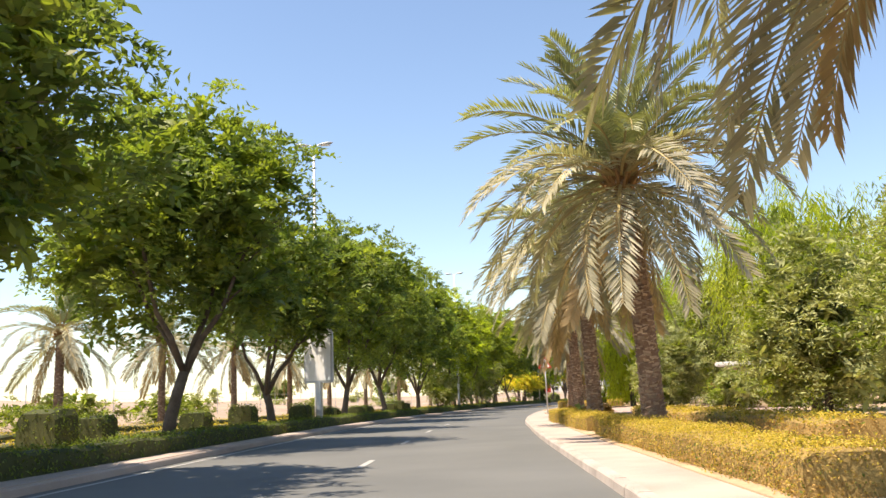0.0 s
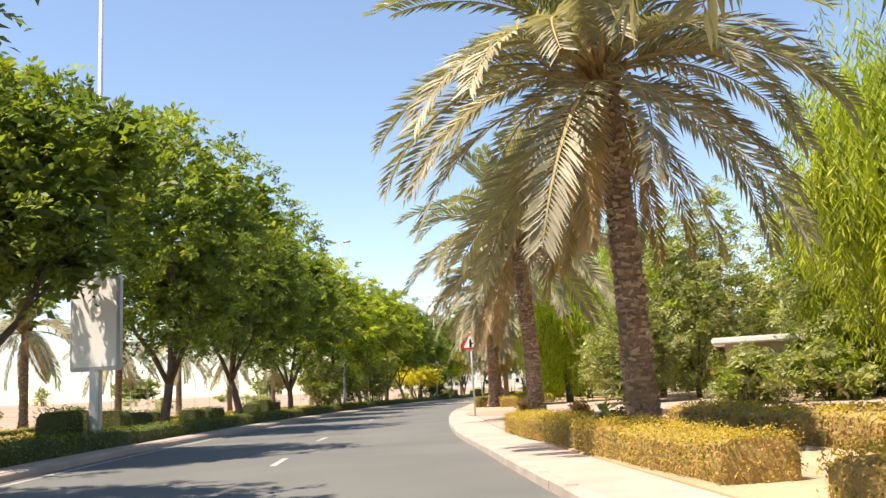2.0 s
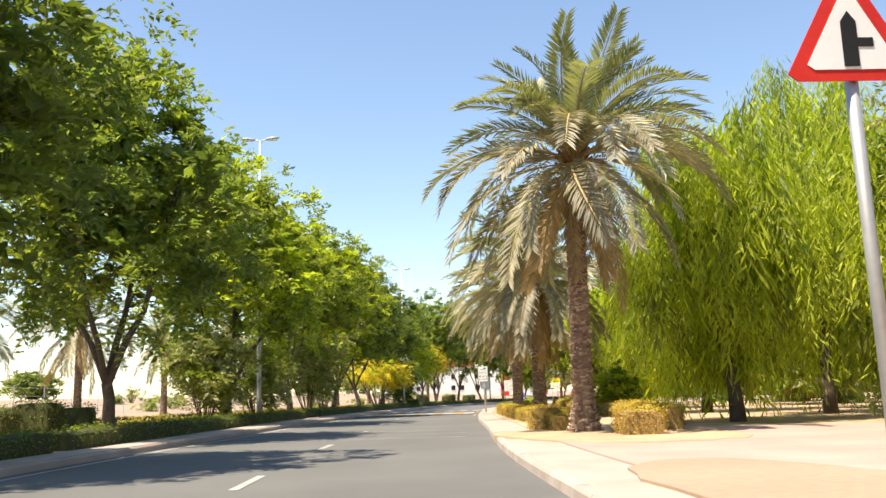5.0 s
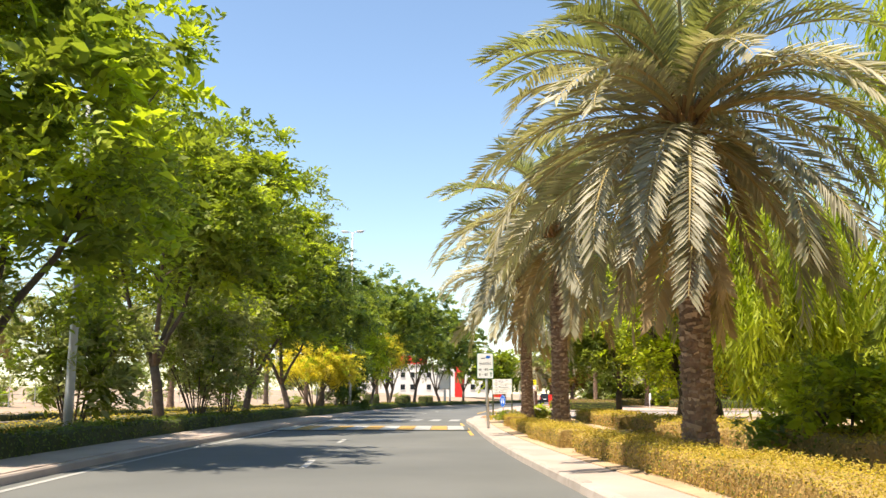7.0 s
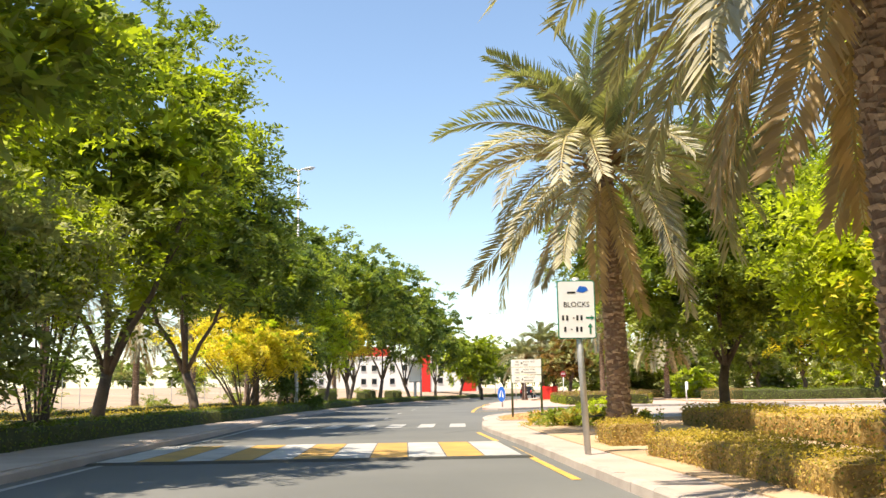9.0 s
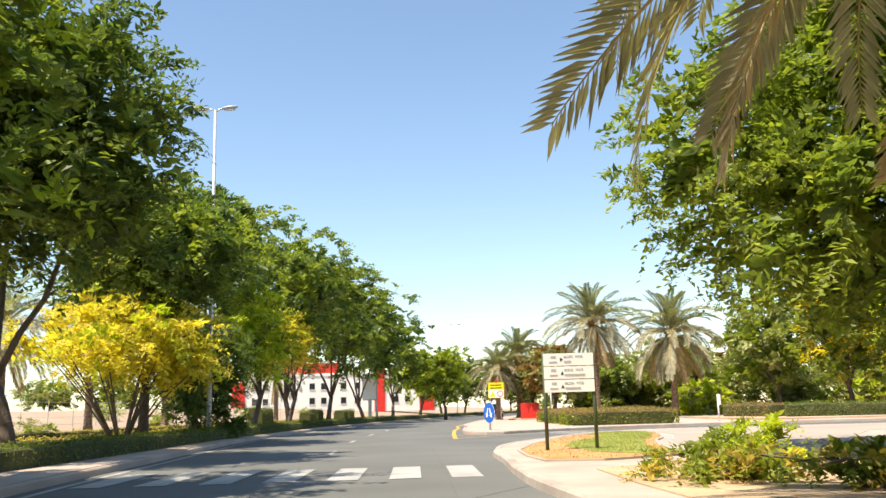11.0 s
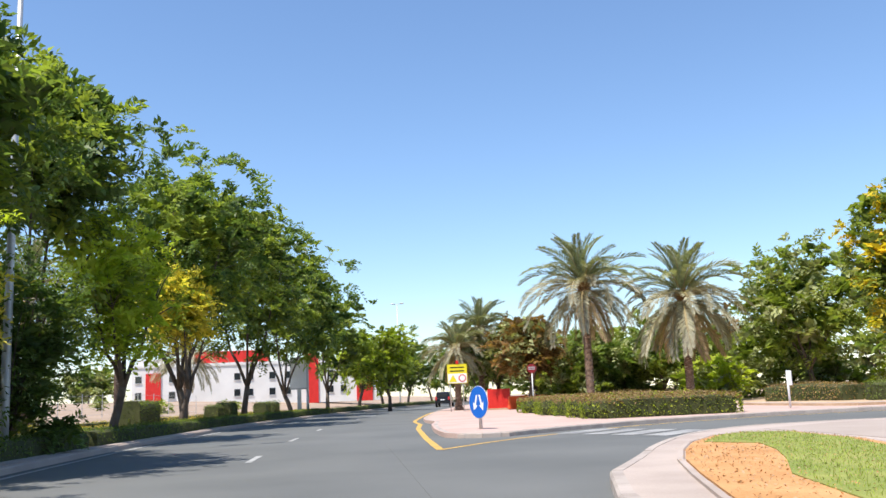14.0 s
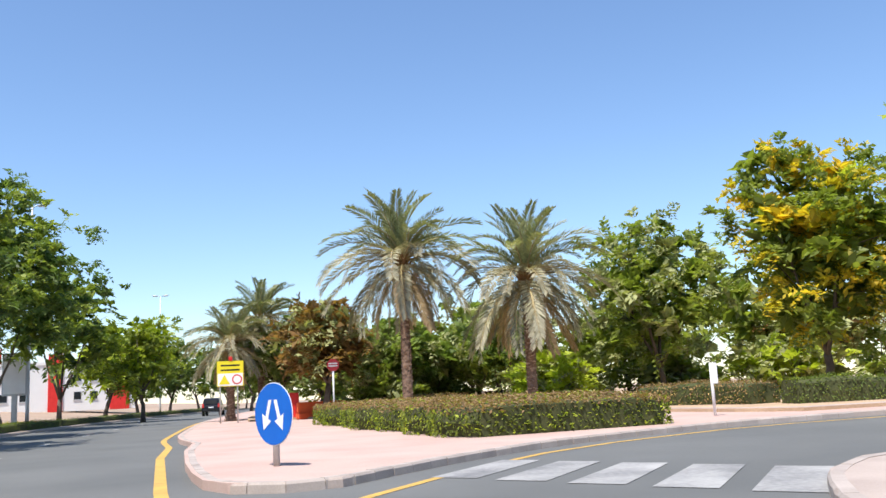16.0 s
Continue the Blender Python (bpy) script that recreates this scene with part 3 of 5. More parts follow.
def hedge(name, path, width, height, mats, weights, label, density=170, leaf=0.065, seed=0, z=0.18, round_top=0.12, group="", twig=TWIG):
    """A clipped hedge along plan points: a twiggy core under a skin of small leaves. mats, weights: leaf sorts on the sides, and the last one on top."""
    rng = np.random.default_rng(seed)
    path = [np.array(p, float) for p in path]
    t = thing(name, Matrix(), label, "hedge", group)
    prof = [(-0.5, 0.0), (-0.52, 0.45), (-0.5, 0.86), (-0.38, 1.0), (0.38, 1.0), (0.5, 0.86), (0.52, 0.45), (0.5, 0.0)]
    # resample
    seg = [np.linalg.norm(b - a) for a, b in zip(path, path[1:])]
    total = sum(seg)
    n = max(2, int(total / 0.6) + 1)
    cum = np.concatenate([[0], np.cumsum(seg)])
    P = np.array([[np.interp(s, cum, [q[k] for q in path]) for k in (0, 1)] for s in np.linspace(0, total, n)])
    T = np.gradient(P, axis=0)
    T /= np.linalg.norm(T, axis=1, keepdims=True)
    S = np.stack([T[:, 1], -T[:, 0]], 1)
    wob = lambda s: 1 + 0.06 * np.sin(s * 0.9 + seed) + 0.05 * np.sin(s * 2.3 + 2 * seed)
    verts, faces, k = [], [], len(prof)
    for i in range(n):
        s = total * i / (n - 1)
        shrink = 0.90
        for o, zz in prof:
            q = P[i] + S[i] * o * width * shrink * wob(s)
            verts.append((q[0], q[1], z + zz * (height - 0.05) * wob(s * 1.3 + 5)))
    for i in range(n - 1):
        for j in range(k - 1):
            a = i * k + j
            faces.append((a, a + 1, a + k + 1, a + k))
    faces += [tuple(range(k))[::-1], tuple((n - 1) * k + j for j in range(k))]
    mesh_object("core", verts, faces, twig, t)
    area = total * (width + 2 * height) + 2 * width * height
    m = int(area * density)
    s = rng.uniform(0, total, m)
    g = rng.uniform(0, width + 2 * height, m)
    ends = rng.random(m) < 2 * width * height / area
    side = np.where(g < height, -1, np.where(g > height + width, 1, 0))
    o = np.where(side == 0, g - height - width / 2, side * width * 0.5)
    zz = np.where(side == 0, height, np.where(side < 0, g, g - height - width))
    s = np.where(ends, np.where(rng.random(m) < 0.5, 0, total), s)
    o = np.where(ends, rng.uniform(-width / 2, width / 2, m), o)
    zz = np.where(ends, rng.uniform(0, height, m), zz)
    px = np.interp(s, np.linspace(0, total, n), P[:, 0])
    py = np.interp(s, np.linspace(0, total, n), P[:, 1])
    sx = np.interp(s, np.linspace(0, total, n), S[:, 0])
    sy = np.interp(s, np.linspace(0, total, n), S[:, 1])
    edge = np.abs(o) / (width / 2)
    drop = np.where(side == 0, round_top * np.maximum(0, edge - 0.75) / 0.25 * 0.6, 0)
    ww = wob(s)
    c = np.stack([px + sx * o * ww, py + sy * o * ww, z + (zz - drop) * wob(s * 1.3 + 5)], 1) + rng.normal(size=(m, 3)) * np.array([0.035, 0.035, 0.04])
    nr = np.stack([sx * side, sy * side, np.where(side == 0, 1.2, 0.35)], 1) + rng.normal(size=(m, 3)) * 0.55
    sel = rng.choice(len(mats) - 1, m, p=weights) if len(mats) > 2 else np.zeros(m, int)
    topness = (zz > height * 0.80) & (rng.random(m) < 0.85)
    slots = np.where(topness, len(mats) - 1, sel)
    me = leaf_mesh("foliage", c, nr, leaf * rng.uniform(0.7, 1.5, m), leaf * 0.55 * rng.uniform(0.7, 1.3, m), rng, mats, slots)
    ob = new("foliage", me)
    ob.parent = t
    ob["kind"] = "stuff"
    return t


def road_run(y0, y1, off, step=2.0):
    n = max(2, int(abs(y1 - y0) / step) + 1)
    return [tuple(along(y0 + (y1 - y0) * i / (n - 1), off)[:2]) for i in range(n)]

# ---- ground, roads and kerbs ----


def terrain(x, y):
    d = x - line_x(max(-60, min(360, y)))
    z = -0.08
    if d < -19:
        z += np.interp(-d, (19, 26, 34, 50, 70, 100, 200), (0, 0.5, 1.2, 2.9, 4.2, 4.8, 5.2)) * np.interp(y, (70, 115, 165), (1.25, 0.85, 0.62))
        z += 0.35 * min(1, (-d - 19) / 15) * noise.noise((x * 0.05, y * 0.05, 0.0))
    return z


gx = [-2600, -1500, -900, -600, -400] + list(range(-280, -120, 20)) + list(range(-120, 150, 4)) + [180, 260, 400, 700, 1200, 2600]
gy = [-1500, -800, -400, -200, -120] + list(range(-80, 440, 8)) + [480, 560, 700, 1000, 1600, 2600, 4200]
gv = [(x, y, terrain(x, y)) for y in gy for x in gx]
gf = [(j * len(gx) + i, j * len(gx) + i + 1, (j + 1) * len(gx) + i + 1, (j + 1) * len(gx) + i) for j in range(len(gy) - 1) for i in range(len(gx) - 1)]
tagged(mesh_object("ground", gv, gf, SAND, smooth=True), "pale desert sand rising gently beyond the road", "ground", kind="structure")



def left_edge(y):
    """The offset of the kerb of the median, which comes nearer at the hump."""
    return float(np.interp(y, (-60, 55, 75, 100, 112, 127, 142, 160, 340), (-4.9, -4.9, -4.7, -4.2, -3.75, -3.75, -4.6, -5.2, -5.2)))


ribbon("road", -60, 340, [(-5.75, 0), (5.0, 0)], ASPHALT, label="grey sun-bleached asphalt carriageway with a dashed lane line", category="road")
ribbon("road_opposite", -60, 340, [(-18.2, 0), (-10.4, 0)], ASPHALT, label="grey asphalt carriageway for the opposite traffic", category="road")
ribbon("median", -60, 340, [(-5.48, -0.06), (-5.48, 0.16), (-10.3, 0.16), (-10.3, -0.06)], SOIL, label="planted central reserve of brown soil", category="median")
kerb_along("kerb_median", [tuple(along(y, left_edge(y))[:2]) for y in range(340, -61, -2)], CONCRETE, label="pale concrete kerb of the planted median")
slab("median_strip", [tuple(along(y, left_edge(y) - 0.15)[:2]) for y in range(-60, 341, 4)] + road_run(340, -60, -5.75, 4), -0.04, 0.167, CONCRETE, "pale concrete strip between the kerb and the hedge", "pavement")
kerb_along("kerb_median_far", road_run(-60, 340, -10.45), CONCRETE, label="pale concrete kerb on the far side of the median")
kerb_along("kerb_far", road_run(340, -60, -18.1), CONCRETE, label="pale concrete kerb beside the desert sand")



def right_edge(y):
    """The offset of the kerb along the footpath."""
    return float(np.interp(y, (-60, 45, 60, 75, 92, 106, 120, 129), (4.15, 4.15, 4.0, 4.1, 4.3, 4.5, 4.55, 4.2)))


NEAR_CORNER = [tuple(along(-60 + 189 * i / 94, right_edge(-60 + 189 * i / 94))[:2]) for i in range(95)] + [(16.6, 130.8), (17.4, 133.2), (18.2, 136.0), (19.2, 138.4), (20.6, 140.8), (22.2, 142.6), (23.6, 144.3), (25.2, 146.0), (27.0, 147.6), (28.6, 148.6), (30.2, 149.1), (32.5, 148.9), (36, 147.5), (46, 143.5), (80, 131.0)]
kerb_along("kerb_far_back", NEAR_CORNER[:31], CONCRETE, label="pale concrete kerb along the footpath")
kerb_along("kerb_right", NEAR_CORNER[30:-2], CONCRETE, stones=0.9, label="pale concrete kerb along the footpath and round the corner")
FAR_CORNER = [(90, 139.5), (60, 150.0), (48, 153.9), (42.2, 155.8), (39.2, 156.5), (37.0, 156.7), (34.8, 156.6), (32.7, 156.4), (31.2, 156.1), (29.7, 155.6), (28.2, 155.0), (26.7, 154.3), (25.4, 153.6), (24.6, 153.7), (24.1, 154.3), (24.1, 155.2), (24.5, 156.7), (25.3, 159.2), (26.8, 163.4), (28.5, 167.4)] + road_run(172, 340, 4.9)
kerb_along("kerb_island_side", FAR_CORNER[:4], CONCRETE, label="pale concrete kerb beyond the traffic island")
kerb_along("kerb_road_far", FAR_CORNER[23:], CONCRETE, label="pale concrete kerb along the far road")
kerb_along("kerb_island", FAR_CORNER[3:24], CONCRETE, stones=0.55, label="pale concrete kerb of the paved traffic island")

slab("footpath", [(p[0] + 0.1, p[1]) for p in NEAR_CORNER] + [(80, 100), tuple(along(100, 7.0)[:2])] + road_run(98, -60, 5.35), -0.05, 0.144, CONCRETE, "pale concrete footpath beside the road", "footpath")
slab("verge", road_run(-60, 127, 5.35) + [(17.2, 128.5), (19.9, 129.6), (22, 130.2), (80, 135), (110, 100), (60, -60)], -0.04, 0.165, SOIL, "brown planting soil behind the footpath", "soil")
slab("corner_paving", [(21.6, 131.8), (22.7, 134.6), (24.4, 137.8), (25.5, 139.4), (27.3, 142.4), (28.3, 145.2), (28.8, 147.2), (31.5, 147.9), (36, 146.4), (46, 142.4), (80, 129.9), (80, 126), (46, 136), (33, 139.5), (27, 134), (21.9, 130.6)], 0.0, 0.152, CORNER_PAVING, "grey-pink paved path behind the corner lawn", "pavement")
slab("side_verge", [(22.2, 129.2), (27.4, 133.2), (33.3, 138.6), (46, 135.2), (80, 126), (110, 118), (110, 90), (30, 90)], 0.0, 0.170, SOIL, "brown soil beside the side road", "soil")
slab("side_road", [tuple(along(127, 3.0)[:2])] + [(p[0] + 0.06, p[1] - 0.03) for p in NEAR_CORNER if p[1] > 127.5] + FAR_CORNER[:20] + [tuple(along(169, 3.0)[:2]), tuple(along(155, 3.0)[:2]), tuple(along(140, 3.0)[:2])], -0.06, 0.004, ASPHALT, "grey asphalt mouth of the side road", "road")
slab("traffic_island", [(p[0], p[1] + 0.12) for p in FAR_CORNER] + [(220, 330), (220, 180)], -0.05, 0.144, PINK_PAVING, "pink paved traffic island", "pavement")
VERGE_EDGE = [(90, 140.2), (60, 151.2), (48, 155.4), (42.8, 157.6), (42.9, 160), (44.5, 166), (46.5, 172), (47, 178), (44, 184)] + road_run(192, 330, 7.6)
slab("island_verge", VERGE_EDGE + [(215, 325), (215, 185), (120, 130)], -0.04, 0.25, SOIL, "brown soil planted with trees beyond the island", "soil")
kerb_along("kerb_verge", VERGE_EDGE[:9], CONCRETE, 0.18, 0.28, "raised concrete kerb of the planting beyond the island")

# paved forecourt in front of the gate hut


def blob(cx, cy, rx, ry, seed, n=36, rough=0.16):
    """An uneven rounded outline in plan."""
    out = []
    for k in range(n):
        w = 2 * math.pi * k / n
        q = 1 + rough * noise.noise((math.cos(w) * 1.6 + seed, math.sin(w) * 1.6, seed * 0.7)) + rough * 0.5 * noise.noise((math.cos(w) * 4 + seed, math.sin(w) * 4, 3.0))
        out.append((cx + rx * q * math.cos(w), cy + ry * q * math.sin(w)))
    return out


slab("forecourt", road_run(48.5, 80, 5.3) + [tuple(along(83, 9.0)[:2]), tuple(along(80, 27)[:2]), tuple(along(58, 24)[:2]), tuple(along(52, 13)[:2])], 0.0, 0.172, FORECOURT_PAVING, "pink paved forecourt before the gate hut", "pavement")
slab("sand_bed", blob(7.9, 66.2, 1.5, 5.0, 1.0), 0.0, 0.178, SAND, "pale sandy bed round the road sign", "soil")
slab("sand_bed", blob(8.9, 54.0, 2.9, 3.6, 2.0), 0.0, 0.180, SOIL, "dry reddish mulch round a palm", "soil")
slab("sand_bed", blob(9.9, 79.6, 2.6, 4.2, 3.0), 0.0, 0.178, SOIL, "dry soil round a palm", "soil")

# lawn and mulch on the corner
CORNER = [(17.5, 131.0), (17.9, 132.8), (18.7, 135.3), (19.8, 137.4), (21.0, 139.4), (22.2, 141.3), (23.4, 142.9), (24.6, 144.3), (26.2, 145.7), (27.3, 146.1), (27.9, 145.3), (26.8, 142.5), (25.0, 139.5), (23.9, 138.0), (22.2, 135.0), (21.2, 132.6), (20.9, 131.3), (19.6, 130.9), (18.4, 130.6)][::-1]
slab("mulch_bed", CORNER, 0.0, 0.175, MULCH, "orange-brown dry mulch bed on the corner", "soil")
LAWN = [(24.7, 144.1), (26.2, 145.5), (27.2, 145.9), (27.7, 145.2), (26.6, 142.6), (24.8, 139.7), (23.7, 138.2), (22.0, 135.2), (21.0, 132.8), (20.7, 131.6), (19.9, 131.6), (19.5, 133.0), (20.2, 136.1), (21.6, 138.6), (23.0, 140.2), (24.1, 141.6), (25.0, 143.0)]
slab("lawn", LAWN, 0.0, 0.19, GRASS, "short green lawn on the corner", "lawn")
kerb_along("kerb_bed", CORNER + CORNER[:2], CONCRETE, 0.12, 0.182, "low concrete edging round the corner bed")



def scatter(outline, count, seed, inset=0.0):
    """Random plan points inside an outline."""
    rng = np.random.default_rng(seed)
    pts = np.array(outline)
    lo, hi = pts.min(0), pts.max(0)
    q = rng.uniform(lo, hi, (count, 2))
    inside = np.zeros(count, bool)
    for (x0, y0), (x1, y1) in zip(outline, outline[1:] + outline[:1]):
        hit = (y0 > q[:, 1]) != (y1 > q[:, 1])
        with np.errstate(divide="ignore", invalid="ignore"):
            hit &= q[:, 0] < (x1 - x0) * (q[:, 1] - y0) / (y1 - y0) + x0
        inside ^= hit
    return q[inside]


def ground_cover(name, outline, count, seed, z, size, mats, upright_blades, label, category):
    rng = np.random.default_rng(seed)
    q = scatter(outline, count, seed)
    n = len(q)
    c = np.column_stack([q + rng.normal(size=(n, 2)) * 0.05, z + (size * 0.35 if upright_blades else 0.012) * np.ones(n)])
    if upright_blades:
        nrm = rng.normal(size=(n, 3)) * np.array([1, 1, 0.2])
        ax = rng.normal(size=(n, 3)) * 0.45 + np.array([0, 0, 1.0])
    else:
        nrm = rng.normal(size=(n, 3)) * 0.45 + np.array([0, 0, 1.0])
        ax = rng.normal(size=(n, 3))
    L = size * rng.uniform(0.5, 1.4, n)
    me = leaf_mesh(name, c, nrm, L, L * (0.16 if upright_blades else 0.5), rng, mats, rng.integers(0, len(mats), n), 0.2, ax)
    return tagged(new(name, me), label, category, kind="stuff")


ground_cover("grass", LAWN, 30000, 3, 0.19, 0.05, (BLADE, BLADE, GRASS), True, "short green grass on the corner", "grass")
ground_cover("dry_mulch", CORNER, 14000, 4, 0.175, 0.04, (MULCH, SOIL), False, "dry orange-brown bark mulch on the corner bed", "mulch")
ground_cover("fallen_leaves", [(17.3, 128.4), (19.9, 129.4), (24, 130.4), (24, 124), (17.2, 124.6)], 4000, 5, 0.165, 0.035, (MULCH, SOIL), False, "dry leaf litter on the soil", "litter")
ground_cover("fallen_leaves", blob(8.9, 54.0, 2.7, 3.4, 2.0), 6000, 6, 0.18, 0.05, (TWIG_DRY, MULCH, SOIL), False, "dry reddish leaf litter round a palm", "litter")

# ---- painted markings ----


def marking(name, verts4, mat, label, category="road marking", group=""):
    ob = mesh_object(name, [Vector(v) for v in verts4], [(0, 1, 2, 3)], mat)
    return tagged(ob, label, category, group)


for k in range(-3, 28):
    y0 = 25.7 + 9.15 * k if k < 12 else 140.5 + 9.25 * (k - 13)
    if 114 < y0 < 136:
        continue
    marking("lane_dash", [along(y0, -0.07, 0.006), along(y0, 0.07, 0.006), along(y0 + 2.2, 0.07, 0.006), along(y0 + 2.2, -0.07, 0.006)], WHITE_PAINT, "worn white dash of the lane line", group="lane dashes")
tagged(path_ribbon("edge_line", [tuple(along(y, left_edge(y) + 0.35)[:2]) for y in range(-40, 321, 2)], 0.13, 0.006, WHITE_PAINT), "worn white edge line beside the median", "road marking")
tagged(path_ribbon("edge_line_yellow", [tuple(along(y, right_edge(y) - 0.3)[:2]) for y in range(113, 128)], 0.13, 0.006, YELLOW_PAINT), "worn yellow line along the kerb", "road marking")
tagged(path_ribbon("island_line", road_run(215, 174, 4.4) + [(28.2, 168.6), (26.3, 163.7), (24.9, 159.5), (23.6, 155.6), (21.75, 149.7)], 0.19, 0.009, YELLOW_PAINT), "bright yellow line round the traffic island", "road marking")
tagged(path_ribbon("island_line", [(21.75, 149.7), (23.5, 151.2), (25.0, 152.3), (26.5, 153.2), (28.3, 154.2), (30.5, 155.2), (32.9, 155.8), (35.0, 156.0), (37.0, 156.1), (39.2, 155.8), (48, 153.2)], 0.16, 0.010, YELLOW_PAINT), "bright yellow line round the traffic island", "road marking")
for y in (85.2, 87.8, 90.4):
    marking("rumble_line", [along(y, -4.4, 0.006), along(y, 3.5, 0.006), along(y + 0.12, 3.5, 0.006), along(y + 0.12, -4.4, 0.006)], FADED_PAINT, "thin worn yellow line across the road", group="rumble lines")
for k in range(7):
    o = 3.45 - 1.1 * k
    marking("zebra_stripe", [along(131.0, o - 0.28, 0.010), along(131.0, o + 0.28, 0.010), along(134.2, o + 0.28, 0.010), along(134.2, o - 0.28, 0.010)], WHITE_PAINT, "white stripe of the crossing over the main road", group="zebra crossing")
for k in range(5):
    d = Vector((0.2 * k, -1.17 * k, 0))
    marking("zebra_stripe", [Vector((26.75, 153.5, 0.012)) + d, Vector((26.98, 152.75, 0.012)) + d, Vector((29.38, 154.1, 0.012)) + d, Vector((29.15, 154.8, 0.012)) + d], FADED_PAINT, "worn white stripe of the crossing over the side road", group="side road crossing")
# the speed hump
hump = ribbon("speed_hump", 117.0, 121.6, [(-3.7, 0.0), (-3.6, 0.05), (4.2, 0.05), (4.3, 0.0)], ASPHALT, 0.5, "low asphalt speed hump", "speed hump")
for k in range(11):
    o = -3.5 + 0.69 * k
    ob = mesh_object("stripe", [along(117.05, o, 0.055), along(117.05, o + 0.665, 0.055), along(121.5, o + 0.665, 0.055), along(121.5, o, 0.055)], [(0, 1, 2, 3)], HUMP_YELLOW if k % 2 else HUMP_WHITE, hump, "yellow painted stripe" if k % 2 else "white painted stripe")

# ---- street lamps ----


def street_lamp(x, y):
    turn = heading(y)
    t = thing("street_lamp", pose(x, y, 0.16, 0, 0, turn), "tall grey steel street lamp with two heads on the median", "street lamp", "street lamps")
    part("pole", tube_bm([(0, 0, 0), (0, 0, 1.2), (0, 0, 7), (0, 0, 15.1)], (0.13, 0.12, 0.095, 0.06), 12), GALV, t, smooth=True)
    part("base_plate", box_bm(-0.22, 0.22, -0.22, 0.22, 0, 0.04, 0.01), GALV, t)
    for s in (-1, 1):
        part("arm", tube_bm([(0, 0, 14.95), (s * 0.15, 0, 15.12), (s * 0.4, 0, 15.18)], (0.04, 0.035, 0.03), 8), GALV, t)
        bm = bmesh.new()
        bmesh.ops.create_uvsphere(bm, u_segments=12, v_segments=7, radius=1, matrix=Matrix.Translation((s * 0.66, 0, 15.2)) @ Matrix.Rotation(radians(-6 * s), 4, "Y") @ Matrix.Diagonal((0.42, 0.17, 0.085, 1)))
        head = part("lamp_head", bm, GREY_SHEET, t, "grey lamp head", smooth=True)
        part("lens", box_bm(s * 0.66 - 0.26, s * 0.66 + 0.26, -0.1, 0.1, 15.09, 15.125, 0.01), WHITE_SHEET, head, "pale glass lens")
    return t


for x, y in ((-6.35, 54.3), (0.0, 106.5), (12.33, 155.7), (31.97, 207.3), (56.9, 255.4)):
    street_lamp(x, y)

# ---- palms on the verge ----
PALM_LABEL = "date palm with grey-green fronds and a hanging dry skirt"
for i, (x, y, h, skirt, ln) in enumerate(((6.6, 14.5, 7.1, 1.0, (0, 0)), (6.15, 29.3, 6.55, 0.8, (-0.36, 0)), (6.3, 40.9, 6.7, 0.85, (-0.22, 0)), (7.45, 56.0, 6.3, 0.5, (-0.3, 0)),
                                          (9.72, 81.3, 7.4, 0.85, (0.1, 0)), (12.15, 95.3, 6.25, 1.3, (0, 0)), (14.18, 108.1, 6.6, 0.85, (-0.05, 0)), (16.85, 120.3, 6.8, 0.6, (-0.16, 0)))):
    palm(100 + i, x, y, h, PALM_LABEL, 37 * i, skirt, (1.28, 1.1, 1.1, 1.12, 1.1, 1.1, 1.14, 1.1)[i], ln, "palms along the verge", 0.27)

# ---- trees of the median ----
TREE_LABELS = ("tall broad street tree with dense dark green feathery leaves", "street tree with a light green feathery crown", "street tree with a dark rounded crown and forked trunk", "tall broad street tree with dense green feathery leaves", "street tree with a yellowing light crown")
G, D, L_ = LEAF_GREEN, LEAF_DARK, LEAF_LIME
TREES = [  # station, offset, height, base, rx, ry, sort
    # the tree at station 8.0 stands out of view, added for its shade
    (8.0, -7.4, 10.5, 3.6, 4.6, 4.8, 0), (21.5, -7.4, 10.5, 3.6, 4.6, 4.8, 0), (35.2, -7.3, 11.2, 3.6, 4.7, 4.8, 0), (48.2, -7.4, 9.8, 4.2, 4.5, 4.8, 2), (62.2, -7.3, 12.4, 3.4, 4.9, 5.0, 0),
    (74.8, -7.3, 12.4, 3.6, 4.6, 4.6, 2), (86.4, -7.3, 12.4, 3.4, 4.5, 4.8, 0), (100.4, -7.4, 12.8, 3.2, 5.2, 5.2, 1), (114.2, -7.2, 12.4, 5.0, 4.6, 4.6, 3),
    (127.0, -7.2, 13.2, 3.4, 5.6, 5.2, 3), (137.5, -7.6, 12.4, 4.6, 4.4, 4.4, 2), (149.0, -7.8, 10.4, 4.8, 3.9, 4.2, 0), (161.0, -9.6, 13.2, 7.2, 4.0, 4.0, 0),
    (175.4, -7.3, 14.6, 5.0, 5.2, 5.2, 0), (186.8, -7.3, 14.4, 4.2, 4.8, 4.8, 2), (200.4, -7.3, 15.6, 4.2, 5.0, 5.0, 2), (213.6, -7.4, 13.6, 3.6, 4.4, 4.4, 2),
    (228.0, -7.3, 9.0, 2.6, 4.0, 4.4, 1), (242.0, -7.3, 9.5, 2.6, 4.4, 4.6, 0), (257.0, -7.3, 10, 2.6, 4.4, 4.8, 2), (272.0, -7.3, 10, 2.6, 4.6, 4.8, 0), (288.0, -7.3, 10, 2.6, 4.6, 4.8, 2),
]
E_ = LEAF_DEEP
SORTS = [((D, G), (0.55, 0.45)), ((G, L_), (0.6, 0.4)), ((D, G), (0.65, 0.35)), ((G, L_), (0.78, 0.22)), ((LEAF_YELLOW, G), (0.4, 0.6))]
